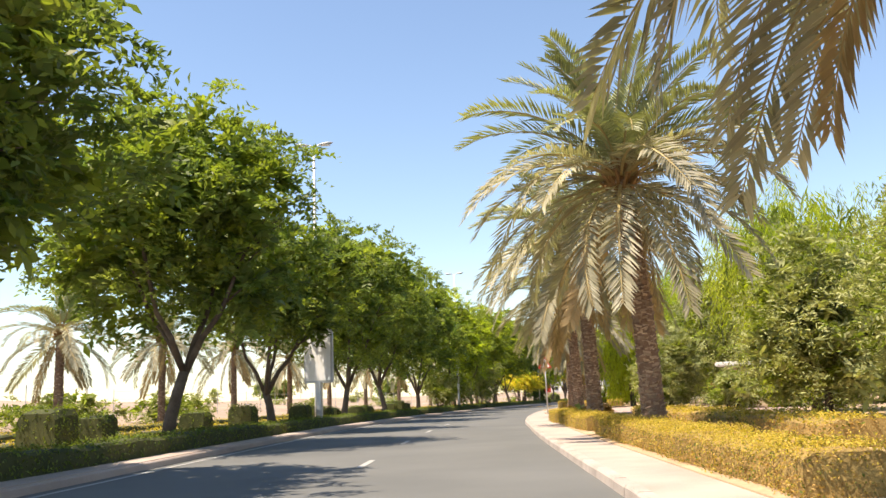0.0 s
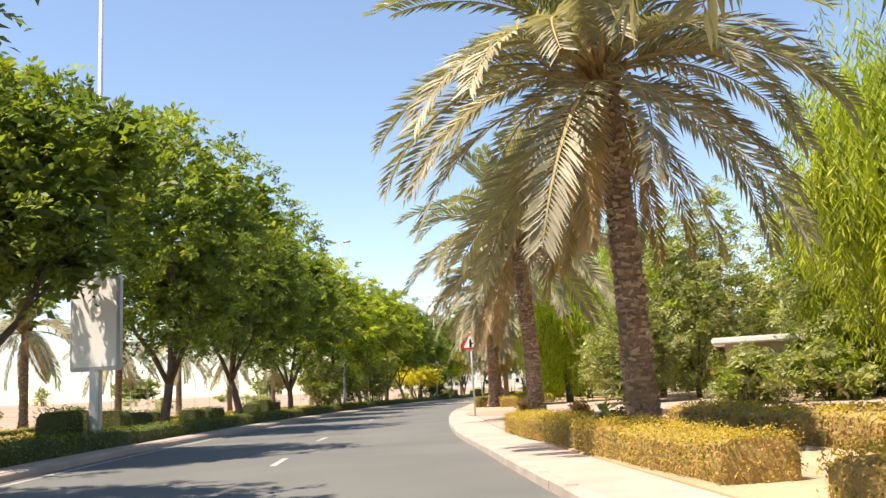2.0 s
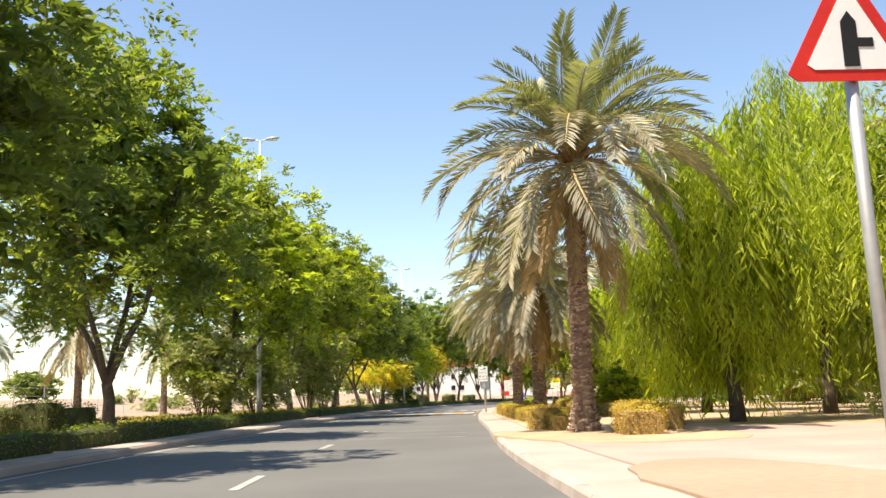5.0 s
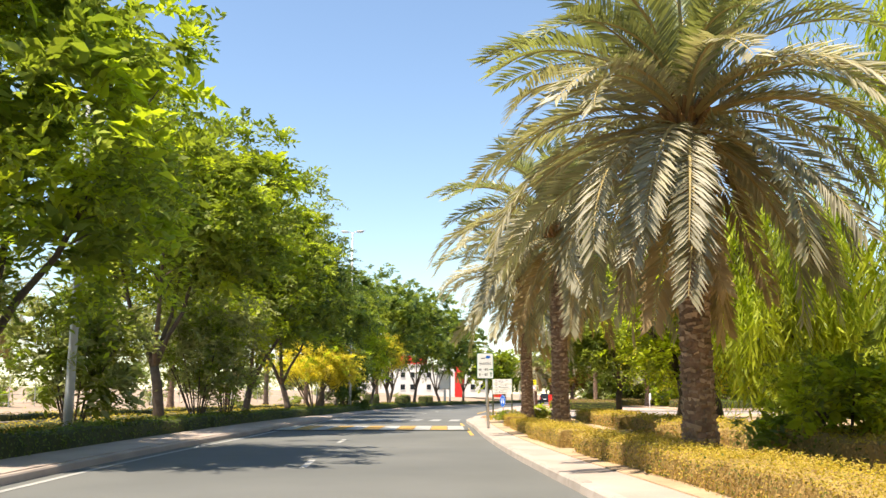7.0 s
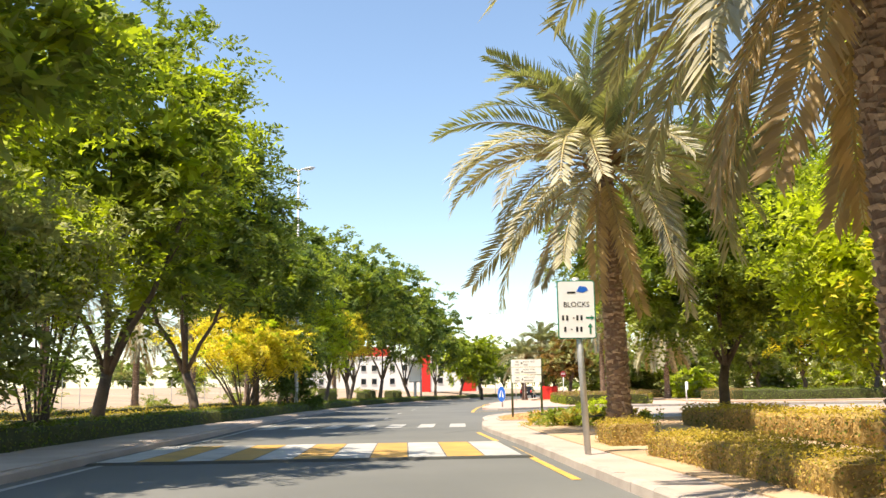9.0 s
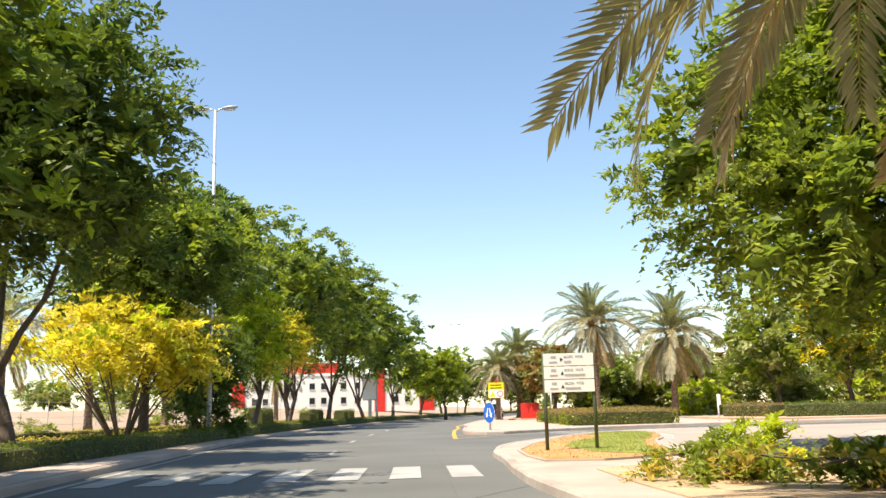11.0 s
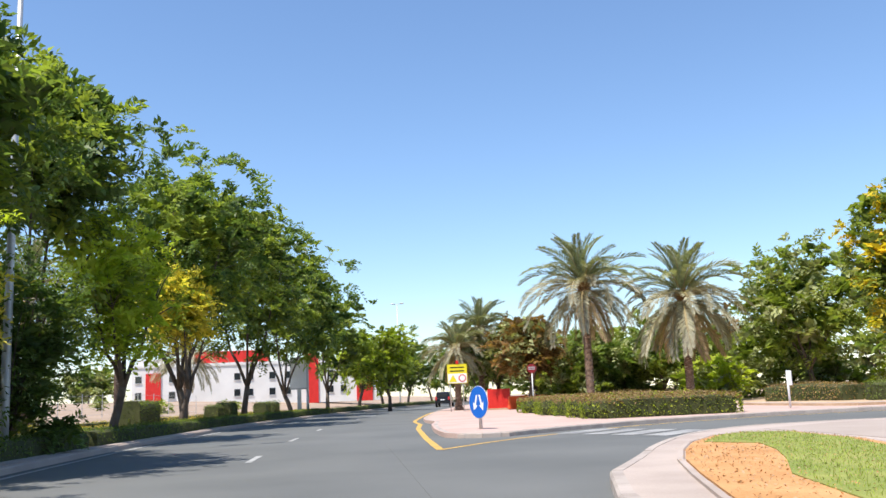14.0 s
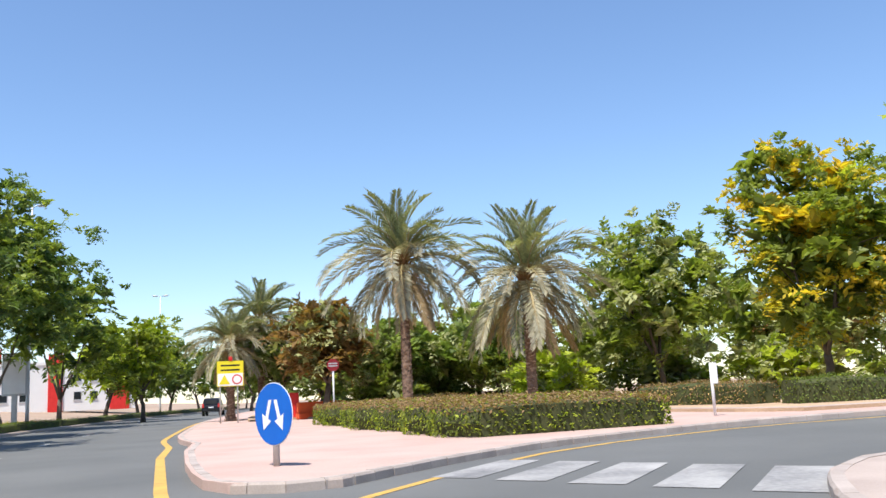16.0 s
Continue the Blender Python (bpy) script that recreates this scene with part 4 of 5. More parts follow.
for i, (y, off, h, base, rx, ry, sort) in enumerate(TREES):
    p = along(y, off, 0.16)
    mats, w = SORTS[sort]
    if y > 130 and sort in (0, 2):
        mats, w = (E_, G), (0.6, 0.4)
    close, near = 15 < y < 152, y < 205
    tree("street_tree", 200 + i, pose(p.x, p.y, p.z, 0, 0, heading(y)), h, base, rx * 1.07, ry * 1.05, mats, w, TREE_LABELS[sort], trunk=0.19, fork=1.7 + 0.3 * (i % 3), clumps=730 if close else 420 if near else 170, per=44 if near else 22,
         leaf=(0.24, 0.40) if close else (0.315, 0.41) if near else (0.5, 0.45), spread=0.38, group="trees of the median", lean=0.5 * ((i * 7) % 5 - 2) / 2)

# small yellowing trees in front of the tall ones
for i, (y, off, h, base, r, mats, label) in enumerate(((162.2, -6.6, 8.0, 3.0, 2.4, (LEAF_LIME, G), "small street tree with light yellow-green leaves"), (172.4, -6.7, 7.4, 4.2, 1.9, (LEAF_YELLOW, G), "small street tree with olive-yellow leaves on a leaning trunk"))):
    p = along(y, off, 0.16)
    tree("small_street_tree", 260 + i, pose(p.x, p.y, p.z, 0, 0, heading(y)), h, base, r, r, mats, (0.8, 0.2), label, trunk=0.15, fork=1.9, clumps=230, per=40, leaf=(0.22, 0.4), spread=0.36, group="trees of the median", lean=0.4)

# shrubs between the trees
for i, (y, off, h, r, mats, w, label) in enumerate((
        (98.0, -7.5, 4.2, 1.8, (LEAF_GREY, G), (0.5, 0.5), "grey-green many-stemmed shrub under the street trees"), (107.5, -7.6, 4.8, 2.1, (LEAF_GREY, G), (0.5, 0.5), "grey-green many-stemmed shrub under the street trees"),
        (119.8, -7.4, 6.2, 3.1, (LEAF_GREY, G), (0.6, 0.4), "grey-green many-stemmed shrub with arching stems"), (147.2, -8.0, 5.4, 4.3, (LEAF_YELLOW, L_), (0.85, 0.15), "bright yellow-leaved spreading shrub on many bare stems"),
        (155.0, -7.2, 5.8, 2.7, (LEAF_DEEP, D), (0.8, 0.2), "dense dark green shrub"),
        (122.6, -6.9, 6.3, 2.3, (L_, LEAF_GREY), (0.5, 0.5), "light olive-green shrub with a high crown"))):
    p = along(y, off, 0.16)
    shrub("median_shrub", 300 + i, pose(p.x, p.y, p.z), h, r, mats, w, label, group="shrubs of the median", clumps=420 if i in (2, 3, 4) else 230, stems=22 if i == 3 else 12, per=44, leaf=(0.17, 0.38), spread=0.3, bare=0.42 if i == 3 else 0.0 if i == 4 else 0.48 if i == 5 else 0.2)
# hedges of the median
for i, (y0, y1) in enumerate(((8, 44), (44, 80), (80, 116), (116, 158), (158, 208), (208, 290))):
    hedge("median_hedge", road_run(y0 + 0.4, y1 - 0.4, -6.15), 0.8, 0.48, (HEDGE_GREEN, LEAF_DARK, HEDGE_GREEN), (0.5, 0.5), "low clipped green hedge along the median kerb", 110 if i < 5 else 40, 0.08, 400 + i, 0.16, group="median hedges")
for i, (y0, y1) in enumerate(((10, 60), (60, 110), (110, 160), (160, 215))):
    hedge("median_hedge", road_run(y0 + 0.4, y1 - 0.4, -9.6), 0.7, 0.42, (HEDGE_GREEN, HEDGE_YELLOW, HEDGE_YELLOW), (0.5, 0.5), "low yellow-green hedge on the far side of the median", 50, 0.1, 420 + i, 0.16, group="median hedges")

for i, (y0, y1) in enumerate(((20, 70), (70, 120), (120, 170), (170, 225))):
    hedge("roadside_hedge", road_run(y0 + 0.4, y1 - 0.4, -19.0), 0.8, 0.55, (HEDGE_GREEN, HEDGE_YELLOW, HEDGE_YELLOW), (0.5, 0.5), "low yellow-green hedge beyond the opposite road", 40, 0.11, 430 + i, -0.05, group="hedges beyond the opposite road")

# clipped block shrubs on the median
for i, (y, off, w, h) in enumerate(((29.6, -8.2, 1.2, 1.3), (46.8, -8.3, 1.3, 1.2), (41.0, -8.4, 1.0, 1.0), (52.4, -7.2, 1.0, 1.1), (56.2, -8.2, 1.0, 1.1), (59.6, -8.3, 1.0, 1.1), (83.0, -9.0, 0.9, 1.1), (85.6, -9.0, 1.2, 1.2), (68.0, -7.8, 0.9, 0.9), (61.5, -9.0, 0.9, 0.9), (64.3, -9.0, 0.9, 0.9), (66.0, -9.0, 0.9, 0.9), (71.5, -9.0, 0.9, 0.9), (73.4, -9.0, 0.9, 0.9), (75.6, -9.0, 0.9, 0.9), (32.6, -8.4, 1.0, 1.0), (88.2, -9.0, 0.8, 1.0),
                                    (171.8, -8.4, 3.4, 1.4), (183.6, -8.3, 1.0, 1.2), (186.4, -8.3, 1.8, 1.3), (195.4, -8.3, 1.4, 1.2), (198.0, -8.3, 1.6, 1.2))):
    a, b = along(y - w / 2, off), along(y + w / 2, off)
    hedge("box_shrub", [a[:2], b[:2]], 1.0, h, (LEAF_DARK, HEDGE_GREEN, HEDGE_GREEN), (0.5, 0.5), "square clipped dark green shrub on the median", 120, 0.08, 440 + i, 0.16, 0.05, "clipped shrubs")

# ---- hedges of the verge ----
for i, (y0, y1, o0, o1, w, h) in enumerate(((17.0, 33.2, 6.0, 6.0, 0.95, 0.47), (35.4, 49.4, 6.0, 5.65, 0.95, 0.47), (83, 101.0, 6.2, 6.15, 0.95, 0.44), (109.2, 114.9, 6.3, 6.2, 0.95, 0.37), (117.2, 118.5, 6.15, 6.15, 0.8, 0.42), (102.4, 108.0, 6.05, 6.05, 0.9, 0.45))):
    run = [tuple(along(y0 + (y1 - y0) * k / 14, o0 + (o1 - o0) * k / 14)[:2]) for k in range(15)]
    hedge("verge_hedge", run, w, h, (HEDGE_DRY, HEDGE_YELLOW, HEDGE_GREEN, HEDGE_YELLOW), (0.55, 0.27, 0.18), "clipped hedge with yellow top and dry brown sides", 950, 0.041, 500 + i, 0.165, group="verge hedges", twig=TWIG_DRY)
for i, (y0, y1, off, w, h) in enumerate(((24, 46.4, 9.1, 1.2, 0.52), (90, 111, 10.0, 1.3, 0.55), (114, 126, 10.3, 1.3, 0.55))):
    hedge("verge_hedge", road_run(y0, y1, off, 1.2), w, h, (HEDGE_DRY, HEDGE_GREEN, HEDGE_DRY, HEDGE_YELLOW), (0.4, 0.3, 0.3), "second clipped yellow hedge behind the palms", 190, 0.075, 520 + i, 0.165, group="verge hedges", twig=TWIG_DRY)

# round hedge on the island
hedge("island_hedge", [(34.4, 158.3), (35.5, 162.6), (37.2, 168.0), (40.2, 176.6)], 5.7, 0.77, (HEDGE_GREEN, LEAF_GREEN, LEAF_LIME, HEDGE_RED), (0.35, 0.45, 0.2), "long clipped hedge with green sides and a reddish top", 190, 0.10, 540, 0.15)

# ---- trees and bushes of the right side ----
RIGHT = [  # x, y, height, base, rx, ry, leaves, label
    (13.8, 38.5, 6.2, 0.2, 3.0, 3.2, (LEAF_GREY, LEAF_GREEN), "large grey-green bush behind the hedge"),
    (14.2, 29.5, 6.2, 0.2, 3.4, 3.2, (LEAF_GREY, LEAF_GREEN), "large grey-green bush behind the hedge"),
    (15.8, 72.0, 5.2, 0.2, 3.7, 2.6, (LEAF_GREY, LEAF_GREEN), "dense grey-green bush beside the gate hut"),
    (20.5, 75.0, 11.4, 0.5, 5.5, 5.0, (LEAF_GREY, LEAF_GREEN), "tall grey-green tree beside the forecourt"),
    (23.4, 61.2, 10.4, 0.8, 5.5, 5.0, (LEAF_GREY, LEAF_GREEN), "large light green tree behind the gate hut"),
]
for i, (x, y, h, base, rx, ry, mats, label) in enumerate(RIGHT):
    tree("verge_tree", 600 + i, pose(x, y, 0.16, 0, 0, 40 * i), h, base, rx, ry, mats, (0.8, 0.2), label, trunk=0.14, fork=1.0, clumps=760 if h > 8 else 620, per=44, leaf=(0.215, 0.29) if h > 8 else (0.2, 0.28), spread=0.36, group="trees behind the verge", limbs=5, lean=0.1)
for i, (x, y, h, r) in enumerate(((19.5, 95.5, 13.0, 4.3), (20.6, 88.0, 13.0, 3.8), (15.2, 84.0, 9.8, 3.5), (22.5, 60.5, 10.5, 3.6), (21.5, 107.0, 8.5, 3.2), (16.4, 46.5, 10.6, 4.4), (20.8, 82.0, 10.8, 3.9))):
    tree("weeping_tree", 620 + i, pose(x, y, 0.16, 0, 0, 60 * i), h, 1.6, r, r, (LEAF_LIME, LEAF_GREEN), (0.7, 0.3), "weeping tree with long hanging lime-green foliage", trunk=0.2, fork=2.4, clumps=290, per=88, leaf=(0.315, 0.135), spread=0.42, hang=2.0, group="weeping trees", limbs=5, lean=0.2)
for i, (x, y, h, r, mats, label) in enumerate((
        (23.8, 119.2, 7.2, 3.2, (LEAF_LIME, LEAF_GREEN), "spreading lime-green tree behind the palms"), (24.6, 128.2, 10.2, 5.7, (LEAF_GREEN, LEAF_DARK), "broad green tree with a dark forked trunk"),
        (20.5, 112.0, 8.0, 3.2, (LEAF_LIME, LEAF_GREEN), "lime-green tree behind the palms"), (24.0, 116.0, 6.0, 3.0, (LEAF_LIME, LEAF_YELLOW), "bright yellow-green low tree"),
        (64.5, 182.2, 11.5, 5.0, (LEAF_GREEN, LEAF_GREY), "olive-green tree with a dark trunk"), (60.2, 168.6, 12.2, 5.2, (LEAF_GREEN, LEAF_ORANGE), "flame tree with orange and yellow-green leaves"),
        (62.0, 161.5, 14.0, 5.0, (LEAF_GREEN, LEAF_LIME), "broad yellow-green tree beside the side road"), (47.0, 194.5, 7.0, 3.0, (LEAF_RUST, LEAF_GREY), "tree with rusty brown leaves"),
        (54.0, 196.0, 6.0, 4.0, (LEAF_DARK, LEAF_GREY), "low dark green tree behind the palms"), (61.0, 194.0, 6.0, 4.4, (LEAF_DARK, LEAF_GREEN), "low dark green tree behind the palms"),
        (50.0, 206.0, 7.0, 4.2, (LEAF_DARK, LEAF_GREY), "dark green tree behind the island"), (70.0, 190.0, 6.5, 4.4, (LEAF_GREEN, LEAF_GREY), "green tree behind the island"),
        (47.5, 232.0, 9.5, 4.2, (LEAF_GREEN, LEAF_LIME), "yellow-green tree beside the far road"), (72, 262, 13.0, 6.0, (LEAF_DARK, LEAF_GREEN), "large dark green tree where the road bends away"),
        (84, 275, 13.0, 6.0, (LEAF_DARK, LEAF_GREEN), "large dark green tree where the road bends away"), (80, 180, 7.0, 4.4, (LEAF_GREY, LEAF_RUST), "greyish tree beside the side road"))):
    if x > 30:
        x, y, h, r = 15 + 0.855 * (x - 15), 131 + 0.855 * (y - 131), h * 0.88, r * 0.88
    tree("far_side_tree", 640 + i, pose(x, y, 0.16, 0, 0, 50 * i), h, (2.5 if r > 5 else 1.8) if x < 30 else 2.3, r, r, mats, (0.7, 0.3) if r > 5 else (0.6, 0.4), label, trunk=0.18, fork=1.8, clumps=(2300 if r > 5 else 460) if x < 30 else 310, per=33 if x < 30 else 44 if r > 4.3 and y < 175 else 22, leaf=((0.19, 0.42) if r > 5 else (0.20, 0.38)) if x < 30 else (0.335, 0.42), spread=0.27 if x < 30 and r > 5 else 0.38, group="trees of the side road", limbs=4, lean=0.3)

# palms beyond the island and over the desert side
for i, (x, y, h, skirt, sz) in enumerate(((42.7, 177.8, 7.6, 1.0, 1.1), (47.5, 174.4, 6.6, 1.2, 1.14), (40.6, 193.8, 4.9, 0.9, 0.78), (43.4, 195.5, 6.4, 0.8, 0.88), *((*along(st, -20.2)[:2], hh, 1.1, 1.0 + 0.05 * (k % 3)) for k, (st, hh) in enumerate(((52.5, 5.6), (64.5, 6.0), (76.5, 6.2), (88.5, 5.8), (100.8, 6.0), (113, 6.2), (125.8, 6.0), (138, 7.0), (149.8, 8.4), (161.6, 6.4), (173, 8.6), (184, 9.4), (196.8, 9.6), (209.8, 6.2)))))):
    palm(140 + i, x, y, h, "date palm with arching grey-green fronds", 50 * i, skirt, sz, (0, 0), "palms farther off", 0.25, 0.85 if x > 30 else 0.5)

# woodland that closes the view on the right
WOODS = [(70, 176, 8, 5), (72, 163, 9, 5.5), (86, 160, 9, 6), (104, 170, 10, 6), (58, 192, 7, 5), (66, 203, 8, 5), (78, 210, 9, 6), (92, 200, 9, 6), (110, 190, 10, 6), (64, 226, 8, 5), (76, 240, 9, 5.5), (92, 250, 10, 6)]
WOODS += [(110, 232, 10, 6), (36, 126, 9, 5), (43, 128, 8, 5), (54, 127, 9, 5.5), (66, 122, 9, 6), (80, 118, 10, 6), (35, 114, 9, 5), (31, 104, 9, 5), (29, 94, 9, 5), (29, 82, 8, 5), (29, 68, 8, 5), (27, 58, 8, 4.5)]
WOODS += [(24, 44, 9, 5), (22, 32, 8, 4.5), (21, 22, 8, 4.5), (44, 112, 10, 6), (40, 96, 10, 6), (40, 78, 10, 6), (38, 60, 10, 6), (96, 268, 11, 6), (110, 285, 12, 6), (100, 292, 11, 6), (118, 300, 12, 6), (88, 300, 10, 6)]
for i, (x, y, h, r) in enumerate(WOODS):
    mats = ((LEAF_GREEN, LEAF_GREY), (LEAF_DARK, LEAF_GREEN), (LEAF_GREY, LEAF_RUST), (LEAF_DARK, LEAF_GREY))[i % 4]
    tree("background_tree", 700 + i, pose(x, y, 0.1, 0, 0, 70 * i), h, 0.4, r, r, mats, (0.6, 0.4), "dense green tree in the planting beside the road", trunk=0.16, fork=1.4, clumps=75, per=22, leaf=(0.76, 0.46), spread=0.6, group="background planting", limbs=4)
for i, (x, y, h, r, mats, label) in enumerate(((52.5, 178.5, 2.6, 2.6, (LEAF_LIME, LEAF_GREY), "rounded yellow-green bush under the trees"), (57.0, 181.0, 3.0, 3.2, (LEAF_GREY, LEAF_GREEN), "rounded grey-green bush under the trees"), (62.0, 178.0, 3.0, 3.4, (LEAF_GREY, LEAF_GREEN), "rounded grey-green bush under the trees"), (63.0, 171.0, 3.2, 3.4, (LEAF_GREY, LEAF_LIME), "rounded grey-green bush under the trees"),
                                                (66.0, 164.0, 3.0, 3.4, (LEAF_GREEN, LEAF_GREY), "rounded green bush under the trees"), (70.0, 157.0, 3.4, 3.6, (LEAF_GREY, LEAF_GREEN), "rounded grey-green bush under the trees"), (47.0, 186.0, 2.6, 2.8, (LEAF_GREEN, LEAF_GREY), "rounded green bush under the trees"), (51.5, 188.0, 3.0, 3.2, (LEAF_DARK, LEAF_GREY), "rounded dark bush under the trees"))):
    shrub("understorey_bush", 860 + i, pose(x, y, 0.2), h, r, mats, (0.6, 0.4), label, stems=6, clumps=150, per=22, leaf=(0.34, 0.42), spread=0.4, group="bushes beyond the island", bare=0.0)
for i, (x, y, h, r) in enumerate(((2, 310, 7, 8), (-12, 315, 6, 7), (-26, 300, 6, 7), (14, 322, 7, 7), (-52, 240, 5, 6))):
    tree("desert_tree", 760 + i, pose(x, y, terrain(x, y), 0, 0, 70 * i), h, 0.3, r, r, (LEAF_DARK, LEAF_GREY), (0.6, 0.4), "dark green tree far off on the sand", trunk=0.16, fork=1.2, clumps=160, per=24, leaf=(0.7, 0.45), spread=0.7, group="far trees", limbs=4)
for i, pts in enumerate((((47.3, 167.2), (47.6, 164.2), (46.9, 161.6)), ((46.2, 160.2), (49.5, 157.9), (56, 155.4)), ((58, 154.6), (72, 149.6)), ((45.5, 181), (49, 184), (56, 186)))):
    hedge("side_hedge", pts, 1.4, 0.8, (HEDGE_GREEN, HEDGE_RED, HEDGE_DRY, HEDGE_RED) if i != 1 else (LEAF_DARK, HEDGE_GREEN, HEDGE_GREEN, HEDGE_GREEN), (0.4, 0.3, 0.3), "low brownish clipped hedge beside the side road" if i != 1 else "low dark green clipped hedge beside the side road", 120, 0.09, 560 + i, 0.25, group="side road hedges")

# small plants of the verge
for i, (x, y, h, r, mats, label) in enumerate(((5.85, 41.1, 0.6, 0.42, (LEAF_DARK, LEAF_RUST), "small dark bush at the foot of a palm"), (8.75, 55.0, 0.5, 0.3, (LEAF_RUST, HEDGE_DRY), "small dry brown bush on the leaf litter"), (7.02, 55.65, 0.45, 0.17, (HEDGE_DRY, LEAF_GREY), "dry grassy tuft at the foot of a palm"),
                                               (15.9, 96.6, 2.1, 2.1, (LEAF_LIME, LEAF_GREEN), "rounded lime-green bush behind the hedge"), (18.3, 123.6, 0.45, 1.3, (LEAF_GREEN, HEDGE_YELLOW), "low green bush near the footpath"), (17.6, 125.6, 0.42, 1.4, (LEAF_GREEN, HEDGE_YELLOW), "low green bush near the footpath"),
                                               (19.6, 127.6, 0.7, 1.2, (LEAF_LIME, LEAF_GREEN), "twiggy lime-green bush on the bare soil"), (17.6, 61.6, 1.9, 1.4, (LEAF_GREEN, LEAF_RUST), "leafy green and rusty bush before the gate hut"), (16.4, 59.4, 2.1, 1.6, (LEAF_GREY, LEAF_GREEN), "leafy grey-green bush before the gate hut"), (19.2, 58.6, 2.2, 1.8, (LEAF_GREEN, LEAF_GREY), "leafy green bush before the gate hut"), (20.5, 60.2, 2.3, 1.7, (LEAF_GREEN, LEAF_LIME), "leafy green bush before the gate hut"))):
    shrub("verge_bush", 820 + i, pose(x, y, 0.165), h, r, mats, (0.6, 0.4), label, stems=6, clumps=70 if h < 1.5 else 150, per=34, leaf=(0.09, 0.4) if h < 1.5 else (0.16, 0.4), spread=0.12 if h < 1.5 else 0.24, group="bushes of the verge", bare=0.05)
for i, (y, off, ln, w) in enumerate(((84.5, 5.7, 1.2, 0.9), (82.5, 8.4, 2.0, 0.9), (80.0, 7.4, 1.2, 0.9))):
    hedge("block_shrub", [along(y - ln / 2, off)[:2], along(y + ln / 2, off)[:2]], w, 0.6, (HEDGE_DRY, HEDGE_YELLOW, HEDGE_YELLOW), (0.5, 0.5), "small clipped yellow shrub on the verge", 300, 0.07, 570 + i, 0.17, group="small clipped shrubs", twig=TWIG_DRY)

# ---- signs ----


def text_part(words, size, m, mat, parent, name="lettering"):
    cu = bpy.data.curves.new("lettering", "FONT")
    cu.body, cu.size, cu.align_x, cu.align_y, cu.extrude = words, size, "CENTER", "CENTER", 0.001
    tmp = new("lettering_source", cu)
    me = bpy.data.meshes.new_from_object(tmp.evaluated_get(bpy.context.evaluated_depsgraph_get()))
    bpy.data.objects.remove(tmp)
    me.materials.append(mat)
    ob = new(name, me)
    ob.parent = parent
    ob.matrix_basis = m
    return ob


def upright(x, y, z):
    """The pose of flat lettering on a plate that faces -y."""
    return pose(x, y, z, 90, 0, 0)


def rounded(w, h, r, n=4):
    out = []
    for cx, cz, a0 in ((w / 2 - r, h / 2 - r, 0), (-w / 2 + r, h / 2 - r, 90), (-w / 2 + r, -h / 2 + r, 180), (w / 2 - r, -h / 2 + r, 270)):
        out += [(cx + r * math.cos(radians(a0 + 90 * k / n)), cz + r * math.sin(radians(a0 + 90 * k / n))) for k in range(n + 1)]
    return out


def shift(outline, x=0.0, z=0.0, s=1.0):
    return [(x + s * a, z + s * b) for a, b in outline]


# warning triangle before the side turning
s = thing("warning_sign", pose(6.37, 64.2, 0.17, 0, 0, -6), "red-edged triangular warning sign on a grey post", "road sign")
part("post", tube_bm([(0.03, 0.03, 0), (0, 0.03, 3.6)], (0.042, 0.042), 10), GALV, s, smooth=True)
tri = [(-0.42, -0.24), (-0.36, -0.29), (0.36, -0.29), (0.42, -0.24), (0.06, 0.42), (-0.06, 0.42)]
plate = part("plate", prism_bm(shift(tri, 0, 3.12), -0.03, -0.015), RED_SHEET, s, "red triangular plate")
part("face", prism_bm(shift(tri, 0, 3.105, 0.70), -0.036, -0.031), WHITE_SHEET, plate, "white inner triangle")
part("symbol", prism_bm([(-0.06, 2.92), (0.04, 2.92), (0.04, 3.05), (0.14, 3.05), (0.14, 3.11), (0.04, 3.11), (0.04, 3.22), (-0.01, 3.29), (-0.06, 3.22)], -0.041, -0.037), BLACK_SHEET, plate, "black side road symbol")

# blocks sign
s = thing("direction_sign", pose(13.5, 114.5, 0.16, 0, 0, -12), "white direction sign with green edge on a grey post", "road sign")
part("post", tube_bm([(0.0, 0.04, 0), (-0.1, 0.04, 2.9)], (0.055, 0.055), 10), GALV, s, smooth=True)
plate = part("panel", prism_bm(shift(rounded(0.64, 0.98, 0.04), -0.11, 2.36), -0.035, -0.015), GREEN_PRINT, s, "green edged panel")
part("face", prism_bm(shift(rounded(0.60, 0.94, 0.03), -0.11, 2.36), -0.04, -0.036), WHITE_SHEET, plate, "white face")
text_part("BLOCKS", 0.12, upright(-0.11, -0.043, 2.44), BLACK_SHEET, plate)
for x0, z in ((-0.36, 2.22), (-0.29, 2.22), (-0.12, 2.22), (-0.05, 2.22), (-0.33, 2.03), (-0.13, 2.03), (-0.06, 2.03)):
    part("number_bar", prism_bm([(x0, z - 0.042), (x0 + 0.035, z - 0.042), (x0 + 0.035, z + 0.042), (x0, z + 0.042)], -0.044, -0.041), BLACK_SHEET, plate)
for x0, x1, z in ((-0.18, -0.15, 2.22), (-0.22, -0.19, 2.03)):
    part("number_bar", prism_bm([(x0, z - 0.008), (x1, z - 0.008), (x1, z + 0.008), (x0, z + 0.008)], -0.044, -0.041), BLACK_SHEET, plate)
part("arrow", prism_bm([(0.04, 2.205), (0.13, 2.205), (0.13, 2.18), (0.19, 2.22), (0.13, 2.26), (0.13, 2.235), (0.04, 2.235)], -0.044, -0.041), GREEN_PRINT, plate, "green arrow")
